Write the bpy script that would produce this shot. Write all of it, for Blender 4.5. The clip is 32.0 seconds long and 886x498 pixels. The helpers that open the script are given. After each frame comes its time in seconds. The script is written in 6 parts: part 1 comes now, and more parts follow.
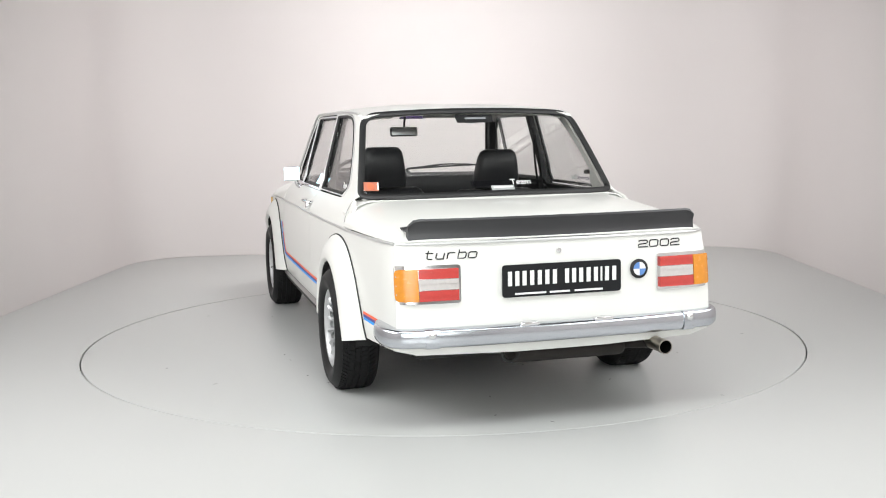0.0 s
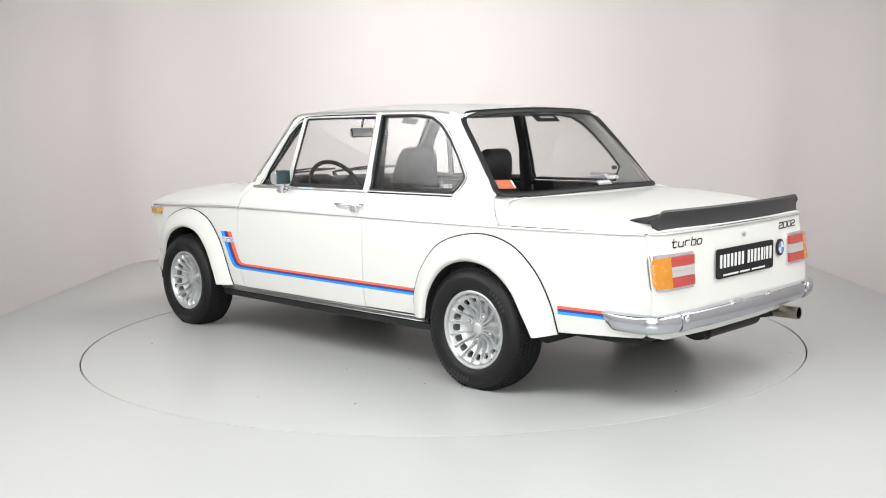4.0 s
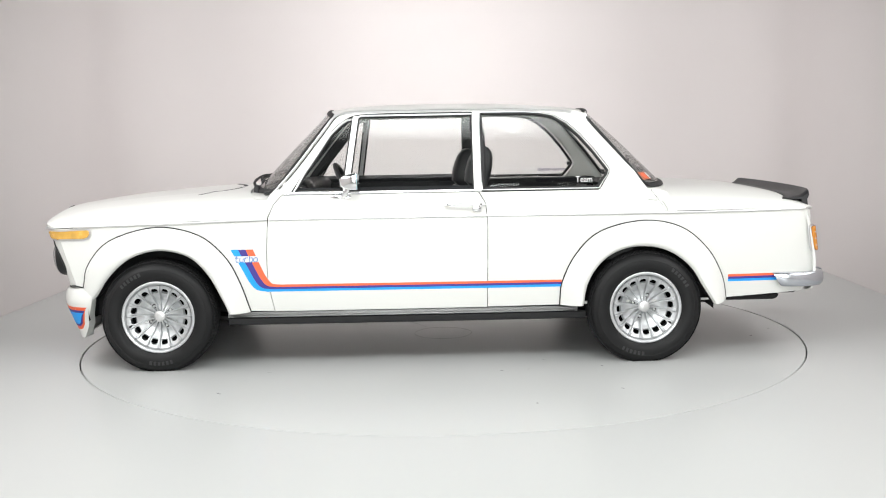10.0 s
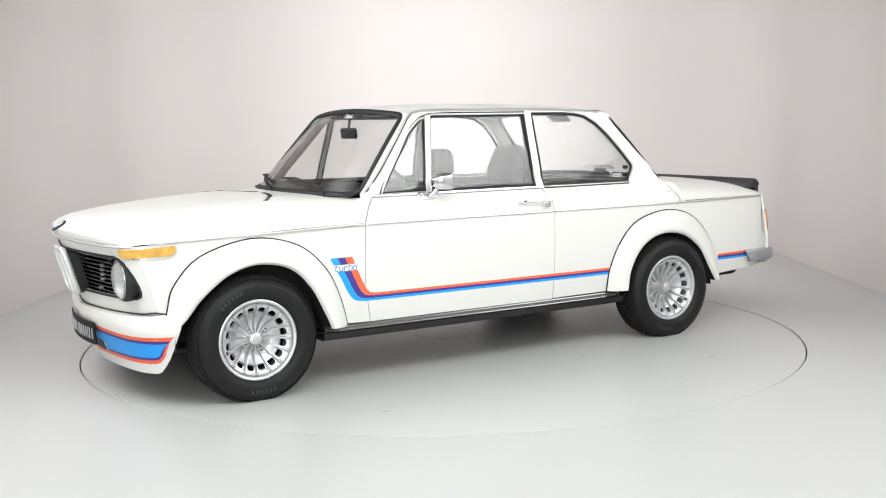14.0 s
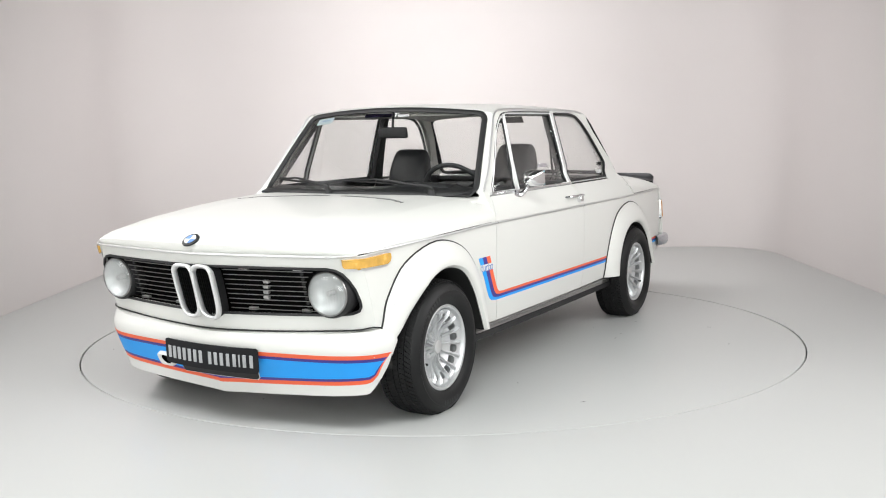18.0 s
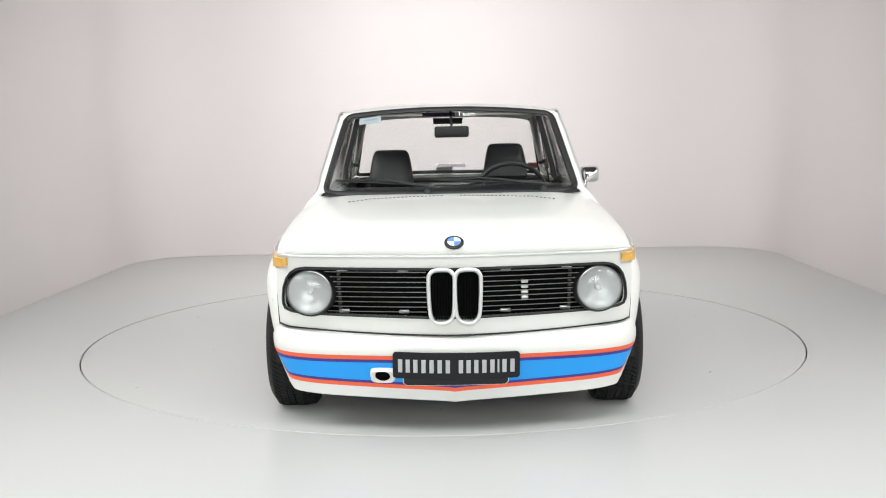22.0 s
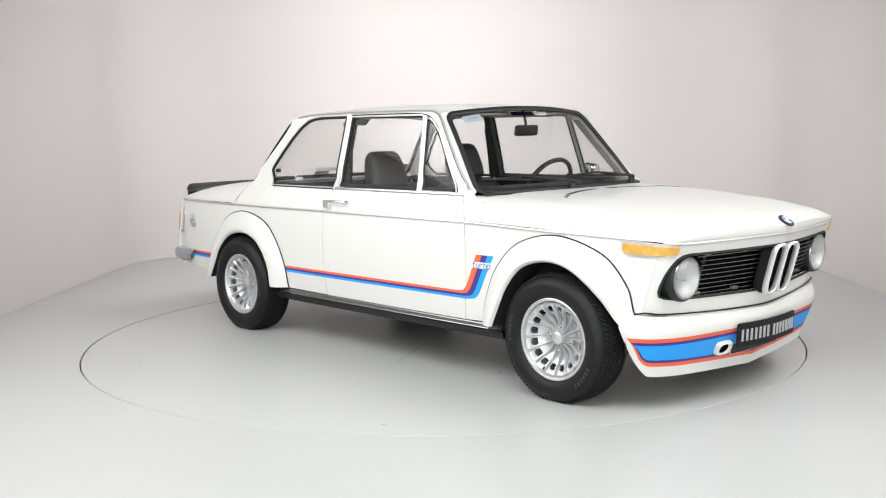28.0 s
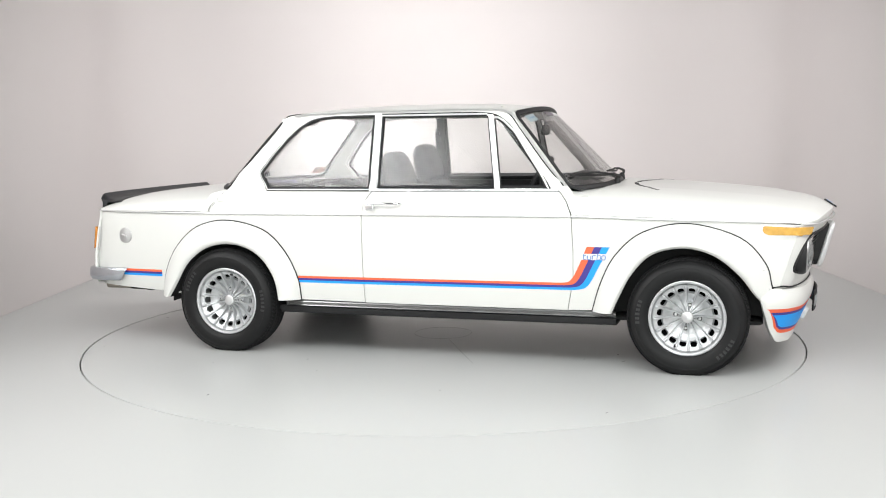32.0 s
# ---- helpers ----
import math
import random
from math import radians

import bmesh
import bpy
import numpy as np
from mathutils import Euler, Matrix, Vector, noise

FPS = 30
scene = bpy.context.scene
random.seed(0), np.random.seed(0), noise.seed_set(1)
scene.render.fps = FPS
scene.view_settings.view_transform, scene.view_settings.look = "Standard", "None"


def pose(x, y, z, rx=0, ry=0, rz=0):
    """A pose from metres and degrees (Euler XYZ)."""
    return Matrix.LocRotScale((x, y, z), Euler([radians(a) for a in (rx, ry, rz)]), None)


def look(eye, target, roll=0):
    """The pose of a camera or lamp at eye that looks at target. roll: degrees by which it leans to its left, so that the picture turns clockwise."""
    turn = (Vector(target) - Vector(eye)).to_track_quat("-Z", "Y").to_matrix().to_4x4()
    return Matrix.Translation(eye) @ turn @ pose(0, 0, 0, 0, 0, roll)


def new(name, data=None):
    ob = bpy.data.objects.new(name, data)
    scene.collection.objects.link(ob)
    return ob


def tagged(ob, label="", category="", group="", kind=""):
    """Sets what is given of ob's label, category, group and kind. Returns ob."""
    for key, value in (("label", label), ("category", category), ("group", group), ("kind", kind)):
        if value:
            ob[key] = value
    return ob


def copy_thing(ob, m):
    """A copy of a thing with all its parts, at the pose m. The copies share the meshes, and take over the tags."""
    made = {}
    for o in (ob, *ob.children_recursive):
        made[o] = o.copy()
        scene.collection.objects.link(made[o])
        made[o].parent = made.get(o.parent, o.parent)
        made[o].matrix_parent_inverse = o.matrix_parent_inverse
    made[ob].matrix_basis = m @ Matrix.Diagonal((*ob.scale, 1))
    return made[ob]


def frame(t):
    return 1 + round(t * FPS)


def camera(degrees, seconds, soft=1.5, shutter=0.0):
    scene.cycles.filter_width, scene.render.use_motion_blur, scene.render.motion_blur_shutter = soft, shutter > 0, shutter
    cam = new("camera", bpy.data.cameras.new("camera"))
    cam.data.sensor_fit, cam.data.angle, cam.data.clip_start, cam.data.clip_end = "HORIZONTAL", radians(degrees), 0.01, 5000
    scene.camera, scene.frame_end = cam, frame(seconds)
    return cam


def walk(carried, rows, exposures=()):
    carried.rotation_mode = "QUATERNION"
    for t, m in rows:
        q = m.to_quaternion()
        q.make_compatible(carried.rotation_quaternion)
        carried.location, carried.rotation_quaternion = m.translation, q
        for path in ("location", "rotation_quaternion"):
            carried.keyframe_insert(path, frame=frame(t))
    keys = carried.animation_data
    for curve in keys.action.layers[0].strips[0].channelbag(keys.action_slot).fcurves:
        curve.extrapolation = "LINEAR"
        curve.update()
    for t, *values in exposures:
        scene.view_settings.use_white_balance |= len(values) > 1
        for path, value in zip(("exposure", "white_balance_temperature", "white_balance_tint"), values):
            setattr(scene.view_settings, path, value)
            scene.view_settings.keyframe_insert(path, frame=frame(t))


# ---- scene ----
cam = camera(46.98, 32.0, soft=1.05)
EYE = Matrix.Translation((0.0, -5.992, 1.222))
VIEW = EYE @ pose(0, 0, 0, 90 - 6.829, 0, -0.075) @ pose(0, 0, 0, 0, 0, -0.987)
walk(cam, [(0.0, VIEW), (32.0, VIEW)])

# turn of the table, degrees at each whole second
TURN = [-67.86, -60.62, -53.23, -45.74, -38.3, -30.8, -23.09, -15.32, -7.61, 0.0, 7.52, 14.97, 22.43, 29.87, 37.25, 44.65,
        52.2, 59.66, 67.04, 74.35, 81.65, 88.97, 96.33, 103.66, 110.92, 118.12, 125.3, 132.65, 140.0, 147.29, 154.5, 161.73, 168.95]
CAR_AT = pose(-0.22526, -0.02733, 0, 0, 0, 180 - 6.47)

# ---------------------------------------------------------------- light
world = bpy.data.worlds.new("studio_air")
scene.world = world
world.use_nodes = True
world.node_tree.nodes["Background"].inputs[0].default_value = (0.9, 0.92, 1.0, 1)
world.node_tree.nodes["Background"].inputs[1].default_value = 0.05
scene.view_settings.exposure = 0.0


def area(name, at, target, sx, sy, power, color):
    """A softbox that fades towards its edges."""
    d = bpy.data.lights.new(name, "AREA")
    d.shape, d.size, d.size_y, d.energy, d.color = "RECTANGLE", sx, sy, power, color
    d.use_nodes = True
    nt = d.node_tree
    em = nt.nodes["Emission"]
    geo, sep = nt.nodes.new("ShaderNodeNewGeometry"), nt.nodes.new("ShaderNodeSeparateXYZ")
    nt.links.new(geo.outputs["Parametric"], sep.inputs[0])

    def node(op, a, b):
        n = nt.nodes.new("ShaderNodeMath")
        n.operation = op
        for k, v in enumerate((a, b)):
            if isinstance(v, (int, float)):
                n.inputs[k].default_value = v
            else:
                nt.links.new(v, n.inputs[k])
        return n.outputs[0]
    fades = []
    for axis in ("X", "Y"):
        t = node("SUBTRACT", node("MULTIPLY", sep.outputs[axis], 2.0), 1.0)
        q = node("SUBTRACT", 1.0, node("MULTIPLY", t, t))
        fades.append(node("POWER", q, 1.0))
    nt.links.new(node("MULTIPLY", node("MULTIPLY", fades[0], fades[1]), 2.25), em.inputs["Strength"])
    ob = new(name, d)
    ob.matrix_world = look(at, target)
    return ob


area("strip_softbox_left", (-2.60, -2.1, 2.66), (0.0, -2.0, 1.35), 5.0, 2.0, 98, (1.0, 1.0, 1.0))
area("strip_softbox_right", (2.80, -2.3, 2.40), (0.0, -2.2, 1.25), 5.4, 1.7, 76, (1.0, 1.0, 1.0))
# two unseen boxes, added as fill for the flanks, floor and bonnet
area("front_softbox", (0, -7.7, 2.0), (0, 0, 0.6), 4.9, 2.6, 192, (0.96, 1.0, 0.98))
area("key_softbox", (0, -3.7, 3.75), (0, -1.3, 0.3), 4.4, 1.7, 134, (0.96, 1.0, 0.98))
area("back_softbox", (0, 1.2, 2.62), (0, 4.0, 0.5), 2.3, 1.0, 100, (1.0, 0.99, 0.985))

# ---------------------------------------------------------------- materials


def material(name, color, rough=0.5, metal=0.0, coat=0.0, vary=0.06, scale=6.0, bump=0.0, bump_scale=200.0, rvary=0.05, ior=1.5):
    m = bpy.data.materials.new(name)
    m.use_nodes = True
    nt = m.node_tree
    b = nt.nodes["Principled BSDF"]
    b.inputs["Roughness"].default_value, b.inputs["Metallic"].default_value = rough, metal
    b.inputs["Coat Weight"].default_value, b.inputs["Coat Roughness"].default_value, b.inputs["IOR"].default_value = coat, 0.03, ior
    tc = nt.nodes.new("ShaderNodeTexCoord")
    n1 = nt.nodes.new("ShaderNodeTexNoise")
    n1.inputs["Scale"].default_value, n1.inputs["Detail"].default_value = scale, 6
    nt.links.new(tc.outputs["Object"], n1.inputs["Vector"])
    ramp = nt.nodes.new("ShaderNodeMapRange")
    ramp.inputs["To Min"].default_value, ramp.inputs["To Max"].default_value = 1 - vary, 1 + vary
    nt.links.new(n1.outputs["Fac"], ramp.inputs["Value"])
    mul = nt.nodes.new("ShaderNodeVectorMath")
    mul.operation = "SCALE"
    mul.inputs[0].default_value = color[:3]
    nt.links.new(ramp.outputs["Result"], mul.inputs["Scale"])
    nt.links.new(mul.outputs["Vector"], b.inputs["Base Color"])
    rr = nt.nodes.new("ShaderNodeMapRange")
    rr.inputs["To Min"].default_value, rr.inputs["To Max"].default_value = max(0.01, rough - rvary), rough + rvary
    nt.links.new(n1.outputs["Fac"], rr.inputs["Value"])
    nt.links.new(rr.outputs["Result"], b.inputs["Roughness"])
    if bump:
        n2 = nt.nodes.new("ShaderNodeTexNoise")
        n2.inputs["Scale"].default_value, n2.inputs["Detail"].default_value = bump_scale, 4
        nt.links.new(tc.outputs["Object"], n2.inputs["Vector"])
        bp = nt.nodes.new("ShaderNodeBump")
        bp.inputs["Strength"].default_value, bp.inputs["Distance"].default_value = bump, 0.002
        nt.links.new(n2.outputs["Fac"], bp.inputs["Height"])
        nt.links.new(bp.outputs["Normal"], b.inputs["Normal"])
    return m


def glass(name, tint, rough=0.0):
    m = bpy.data.materials.new(name)
    m.use_nodes = True
    nt = m.node_tree
    nt.nodes.remove(nt.nodes["Principled BSDF"])
    out = nt.nodes["Material Output"]
    tr, gl = nt.nodes.new("ShaderNodeBsdfTransparent"), nt.nodes.new("ShaderNodeBsdfGlossy")
    tr.inputs[0].default_value = (*tint, 1)
    gl.inputs["Roughness"].default_value = rough
    lw, mix = nt.nodes.new("ShaderNodeLayerWeight"), nt.nodes.new("ShaderNodeMixShader")
    lw.inputs["Blend"].default_value = 0.5
    pw, sc = nt.nodes.new("ShaderNodeMath"), nt.nodes.new("ShaderNodeMath")
    pw.operation, sc.operation = "POWER", "MULTIPLY_ADD"
    pw.inputs[1].default_value, sc.inputs[1].default_value, sc.inputs[2].default_value = 5.0, 0.95, 0.046
    nt.links.new(lw.outputs["Facing"], pw.inputs[0])
    nt.links.new(pw.outputs[0], sc.inputs[0])
    nt.links.new(sc.outputs[0], mix.inputs[0])
    nt.links.new(tr.outputs[0], mix.inputs[1])
    nt.links.new(gl.outputs[0], mix.inputs[2])
    nt.links.new(mix.outputs[0], out.inputs["Surface"])
    return m


PAINT = material("cream_white_paint", (0.692, 0.692, 0.666), 0.34, coat=0.35, vary=0.012, scale=2.0, rvary=0.02)
CHROME = material("chrome", (0.80, 0.80, 0.81), 0.14, metal=1.0, vary=0.03, scale=12)
BUMPER = material("bumper_chrome", (0.57, 0.59, 0.63), 0.20, metal=1.0, vary=0.03, scale=8)
SATIN = material("satin_trim", (0.66, 0.66, 0.66), 0.36, metal=0.8, vary=0.03, scale=20)
# bright trim: the white that chrome would mirror is put into its colour
BRIGHT = material("bright_trim", (0.74, 0.74, 0.74), 0.38, metal=0.55, vary=0.03, scale=20)
ALLOY = material("cast_alloy", (0.57, 0.58, 0.59), 0.36, metal=0.65, vary=0.05, scale=30)
RUBBER = material("black_rubber", (0.009, 0.009, 0.0095), 0.55, vary=0.2, scale=30, bump=0.08)
TYRE = material("tyre_rubber", (0.0085, 0.0085, 0.009), 0.50, vary=0.25, scale=14, bump=0.12, bump_scale=120)
TYRE.node_tree.nodes["Principled BSDF"].inputs["Specular IOR Level"].default_value = 0.25
WORNPRINT = material("worn_tyre_print", (0.020, 0.020, 0.021), 0.6, vary=0.5, scale=60)
TREAD = material("tread_rubber", (0.012, 0.012, 0.0125), 0.75, vary=0.3, scale=20, bump=0.2, bump_scale=90)
TREAD.node_tree.nodes["Principled BSDF"].inputs["Specular IOR Level"].default_value = 0.2
SPOILER = material("black_spoiler_rubber", (0.022, 0.022, 0.024), 0.42, vary=0.15, scale=9, bump=0.1, bump_scale=160)
BLACK = material("matt_black", (0.008, 0.008, 0.009), 0.6, vary=0.2, scale=25)
UNDER = material("underbody", (0.010, 0.010, 0.010), 0.8, vary=0.4, scale=12, bump=0.3, bump_scale=40)
VINYL = material("black_vinyl", (0.011, 0.0115, 0.013), 0.45, vary=0.15, scale=14, bump=0.25, bump_scale=350)
LINER = material("headliner", (0.62, 0.61, 0.58), 0.8, vary=0.05, scale=30, bump=0.2, bump_scale=400)
RED = material("stripe_red", (0.82, 0.125, 0.047), 0.5, coat=0.0, vary=0.02)
VIOLET = material("stripe_violet", (0.045, 0.03, 0.24), 0.5, coat=0.0, vary=0.02)
BLUE = material("stripe_blue", (0.007, 0.31, 0.82), 0.5, coat=0.0, vary=0.02)
AMBER = material("amber_lens", (0.60, 0.34, 0.065), 0.26, coat=0.3, vary=0.5, scale=26, bump=0.3, bump_scale=70)
ORANGELENS = material("orange_lens", (0.58, 0.22, 0.02), 0.26, coat=0.3, vary=0.2, scale=40, bump=0.3, bump_scale=70)
REDLENS = material("red_lens", (0.46, 0.052, 0.045), 0.24, coat=0.3, vary=0.12, scale=60)
WHITELENS = material("clear_lens", (0.47, 0.44, 0.43), 0.24, coat=0.3, vary=0.12, scale=80)
HEADGLASS = glass("headlight_glass", (0.9, 0.92, 0.92), 0.06)
_nt = HEADGLASS.node_tree
_tc, _wv, _mr = _nt.nodes.new("ShaderNodeTexCoord"), _nt.nodes.new("ShaderNodeTexWave"), _nt.nodes.new("ShaderNodeMapRange")
_wv.bands_direction = "Y"
_wv.inputs["Scale"].default_value, _wv.inputs["Distortion"].default_value, _wv.inputs["Detail"].default_value = 28.0, 0.6, 2.0
_mr.inputs["To Min"].default_value, _mr.inputs["To Max"].default_value = 0.89, 0.97
_nt.links.new(_tc.outputs["Object"], _wv.inputs["Vector"])
_nt.links.new(_wv.outputs["Fac"], _mr.inputs["Value"])
for _n in _nt.nodes:
    if _n.type == "BSDF_TRANSPARENT":
        _nt.links.new(_mr.outputs["Result"], _n.inputs["Color"])
_df, _mx = _nt.nodes.new("ShaderNodeBsdfDiffuse"), _nt.nodes.new("ShaderNodeMixShader")
_df.inputs["Color"].default_value, _mx.inputs[0].default_value = (0.62, 0.64, 0.64, 1), 0.20
for _l in list(_nt.links):
    if _l.from_node.type == "BSDF_TRANSPARENT":
        _to, _from = _l.to_socket, _l.from_socket
        _nt.links.remove(_l)
        _nt.links.new(_from, _mx.inputs[1])
        _nt.links.new(_df.outputs[0], _mx.inputs[2])
        _nt.links.new(_mx.outputs[0], _to)
        break
REFLECTOR = material("lamp_reflector", (0.60, 0.62, 0.62), 0.45, metal=0.9, vary=0.10, scale=18, bump=0.15, bump_scale=40)
PLATE = material("plate_black", (0.010, 0.0105, 0.012), 0.55, vary=0.1)
PLATE.node_tree.nodes["Principled BSDF"].inputs["Specular IOR Level"].default_value = 0.2
WHITE = material("white_print", (0.68, 0.68, 0.68), 0.5, vary=0.03)
GREY = material("grey_print", (0.35, 0.36, 0.37), 0.4, vary=0.05)
STEEL = material("exhaust_steel", (0.42, 0.38, 0.33), 0.35, metal=1.0, vary=0.3, scale=25)
RUSTY = material("silencer", (0.020, 0.017, 0.015), 0.65, metal=0.4, vary=0.4, scale=18)
BADGEBLUE = material("badge_blue", (0.10, 0.22, 0.50), 0.5, vary=0.02)
# black without sheen for grilles; in holes and bores it paints the shade
VOID = material("void_black", (0.004, 0.004, 0.004), 1.0, vary=0.1)
VOID.node_tree.nodes["Principled BSDF"].inputs["Specular IOR Level"].default_value = 0.05
MIRROR = material("mirror_glass", (0.47, 0.66, 0.73), 0.16, metal=1.0, vary=0.0, rvary=0.0)
INMIRROR = material("inside_mirror_glass", (0.85, 0.85, 0.85), 0.3, metal=1.0, vary=0.0, rvary=0.0)
GLASS = glass("window_glass", (0.995, 1.0, 0.997))
ORANGE = material("sticker_orange", (0.42, 0.13, 0.07), 0.5, vary=0.2, scale=60)
STICKER = material("sticker_pale", (0.30, 0.355, 0.37), 0.5, vary=0.1, scale=60)
STICKERPRINT = material("sticker_grey_blue", (0.20, 0.27, 0.34), 0.5, vary=0.2, scale=60)
FLOOR = material("floor_paint", (0.485, 0.491, 0.484), 0.33, vary=0.035, scale=0.9, rvary=0.04)
TABLE = material("turntable_paint", (0.485, 0.491, 0.484), 0.33, vary=0.035, scale=1.1, rvary=0.04)
WALL = material("wall_fabric", (0.58, 0.541, 0.534), 0.85, vary=0.045, scale=0.7, bump=0.06, bump_scale=3)
CEIL = material("ceiling_black", (0.05, 0.05, 0.05), 0.9, vary=0.1)
FAINT = glass("faded_print", (0.34, 0.30, 0.46))
PALEPRINT = glass("pale_faded_print", (0.84, 0.83, 0.88))
SILL = material("sill_metal", (0.36, 0.36, 0.36), 0.3, metal=1.0, vary=0.1, scale=30)
GAP = material("dark_gap", (0.03, 0.03, 0.03), 0.8, vary=0.1)
SCUFF = material("scuff", (0.12, 0.12, 0.12), 0.7, vary=0.3, scale=30)

# ---------------------------------------------------------------- mesh helpers


def part(name, bm, mat, parent=None, label="", angle=35, mesh=None):
    """Links a bmesh (or a ready mesh) as one object under a thing or part."""
    if mesh is None:
        mesh = bpy.data.meshes.new(name)
        bm.to_mesh(mesh)
        bm.free()
        mesh.materials.append(mat)
        for p in mesh.polygons:
            p.use_smooth = True
        mesh.set_sharp_from_angle(angle=radians(angle))
    ob = new(name, mesh)
    if parent is not None:
        ob.parent = parent
    if label:
        tagged(ob, label=label)
    return ob


def curve(xs, ys):
    """A smooth function through the points (xs rising)."""
    xs, ys = np.array(xs, float), np.array(ys, float)
    m = np.gradient(ys, xs)
    d = np.diff(ys) / np.diff(xs)
    for i in range(len(d)):
        if d[i] == 0:
            m[i] = m[i + 1] = 0
        else:
            for k in (i, i + 1):
                if m[k] / d[i] > 3:
                    m[k] = 3 * d[i]
                if m[k] / d[i] < 0:
                    m[k] = 0

    def f(x):
        x = min(max(x, xs[0]), xs[-1])
        i = min(int(np.searchsorted(xs, x, "right")) - 1, len(xs) - 2)
        h = xs[i + 1] - xs[i]
        t = (x - xs[i]) / h
        return float((2 * t**3 - 3 * t * t + 1) * ys[i] + (t**3 - 2 * t * t + t) * h * m[i] + (-2 * t**3 + 3 * t * t) * ys[i + 1] + (t**3 - t * t) * h * m[i + 1])
    return f


def smooth_path(pts, n=6, closed=False):
    """Catmull-Rom through points of any dimension."""
    P = [np.array(p, float) for p in pts]
    out, N = [], len(P)
    for i in range(N if closed else N - 1):
        if closed:
            a, b, c, d = P[i - 1], P[i], P[(i + 1) % N], P[(i + 2) % N]
        else:
            b, c = P[i], P[i + 1]
            a = P[i - 1] if i else 2 * b - c
            d = P[i + 2] if i + 2 < N else 2 * c - b
        for k in range(n):
            t = k / n
            out.append(0.5 * (2 * b + (c - a) * t + (2 * a - 5 * b + 4 * c - d) * t * t + (3 * b - a - 3 * c + d) * t**3))
    if not closed:
        out.append(P[-1])
    return out


def inside(p, poly):
    x, y = p
    c, n = False, len(poly)
    for i in range(n):
        (x1, y1), (x2, y2) = poly[i - 1][:2], poly[i][:2]
        if (y1 > y) != (y2 > y) and x < (x2 - x1) * (y - y1) / (y2 - y1) + x1:
            c = not c
    return c


def near(p, poly, d):
    for i in range(len(poly)):
        a, b = np.array(poly[i - 1][:2]), np.array(poly[i][:2])
        ab = b - a
        t = np.clip((p - a) @ ab / max(ab @ ab, 1e-12), 0, 1)
        if np.hypot(*(a + t * ab - p)) < d:
            return True
    return False


def dense(poly, step):
    out = []
    for i in range(len(poly)):
        a, b = np.array(poly[i][:2], float), np.array(poly[(i + 1) % len(poly)][:2], float)
        k = max(1, int(math.ceil(np.hypot(*(b - a)) / step)))
        out += [a + (b - a) * j / k for j in range(k)]
    return out


def panel(poly, fn, out, holes=(), step=0.05, thick=0.01):
    """A sheet: the flat outline with holes, mapped into space by fn, with its back offset by thick. out: a rough outward direction."""
    from mathutils import geometry
    rings = [dense(poly, step)] + [dense(h, step) for h in holes]
    pts, edges = [], []
    for r in rings:
        k = len(pts)
        pts += [Vector(p) for p in r]
        edges += [(k + i, k + (i + 1) % len(r)) for i in range(len(r))]
    lo, hi = np.min(rings[0], 0), np.max(rings[0], 0)
    for x in np.arange(lo[0] + step * 0.5, hi[0], step):
        for y in np.arange(lo[1] + step * 0.5, hi[1], step):
            p = np.array((x, y))
            if inside(p, rings[0]) and not any(inside(p, h) for h in rings[1:]) and not any(near(p, r, step * 0.45) for r in rings):
                pts.append(Vector(p))
    vs, _, fs, _, _, _ = geometry.delaunay_2d_cdt(pts, edges, [], 0, 1e-6)
    bm = bmesh.new()
    top = [bm.verts.new(fn(v.x, v.y)) for v in vs]
    for f in fs:
        c = sum((np.array(vs[i]) for i in f), np.zeros(2)) / len(f)
        if inside(c, rings[0]) and not any(inside(c, h) for h in rings[1:]):
            bm.faces.new([top[i] for i in f])
    finish(bm, Vector(out), thick)
    return bm


def finish(bm, out, thick):
    """Turns all faces outward and gives the sheet its thickness."""
    for v in [v for v in bm.verts if not v.link_faces]:
        bm.verts.remove(v)
    bmesh.ops.recalc_face_normals(bm, faces=bm.faces[:])
    bm.normal_update()
    if sum(f.normal.dot(out) * f.calc_area() for f in bm.faces) < 0:
        bmesh.ops.reverse_faces(bm, faces=bm.faces[:])
        bm.normal_update()
    if thick:
        faces, rim = bm.faces[:], [e for e in bm.edges if len(e.link_faces) == 1]
        back = {v: bm.verts.new(v.co - v.normal * thick) for v in bm.verts[:]}
        for f in faces:
            bm.faces.new([back[v] for v in reversed(f.verts)])
        for e in rim:
            f = e.link_faces[0]
            for l in f.loops:
                if l.edge == e:
                    a, b = l.vert, l.link_loop_next.vert
            bm.faces.new((b, a, back[a], back[b]))
        bm.normal_update()


def grid(rows, out, thick=0.0, close=False):
    """A sheet through rows of points."""
    bm = bmesh.new()
    V = [[bm.verts.new(p) for p in r] for r in rows]
    n = len(V[0])
    for i in range(len(V) - 1):
        for j in range(n if close else n - 1):
            q = (V[i][j], V[i][(j + 1) % n], V[i + 1][(j + 1) % n], V[i + 1][j])
            if len({tuple(round(c, 6) for c in v.co) for v in q}) > 2:
                bm.faces.new(q)
    bmesh.ops.remove_doubles(bm, verts=bm.verts[:], dist=1e-5)
    finish(bm, Vector(out), thick)
    return bm


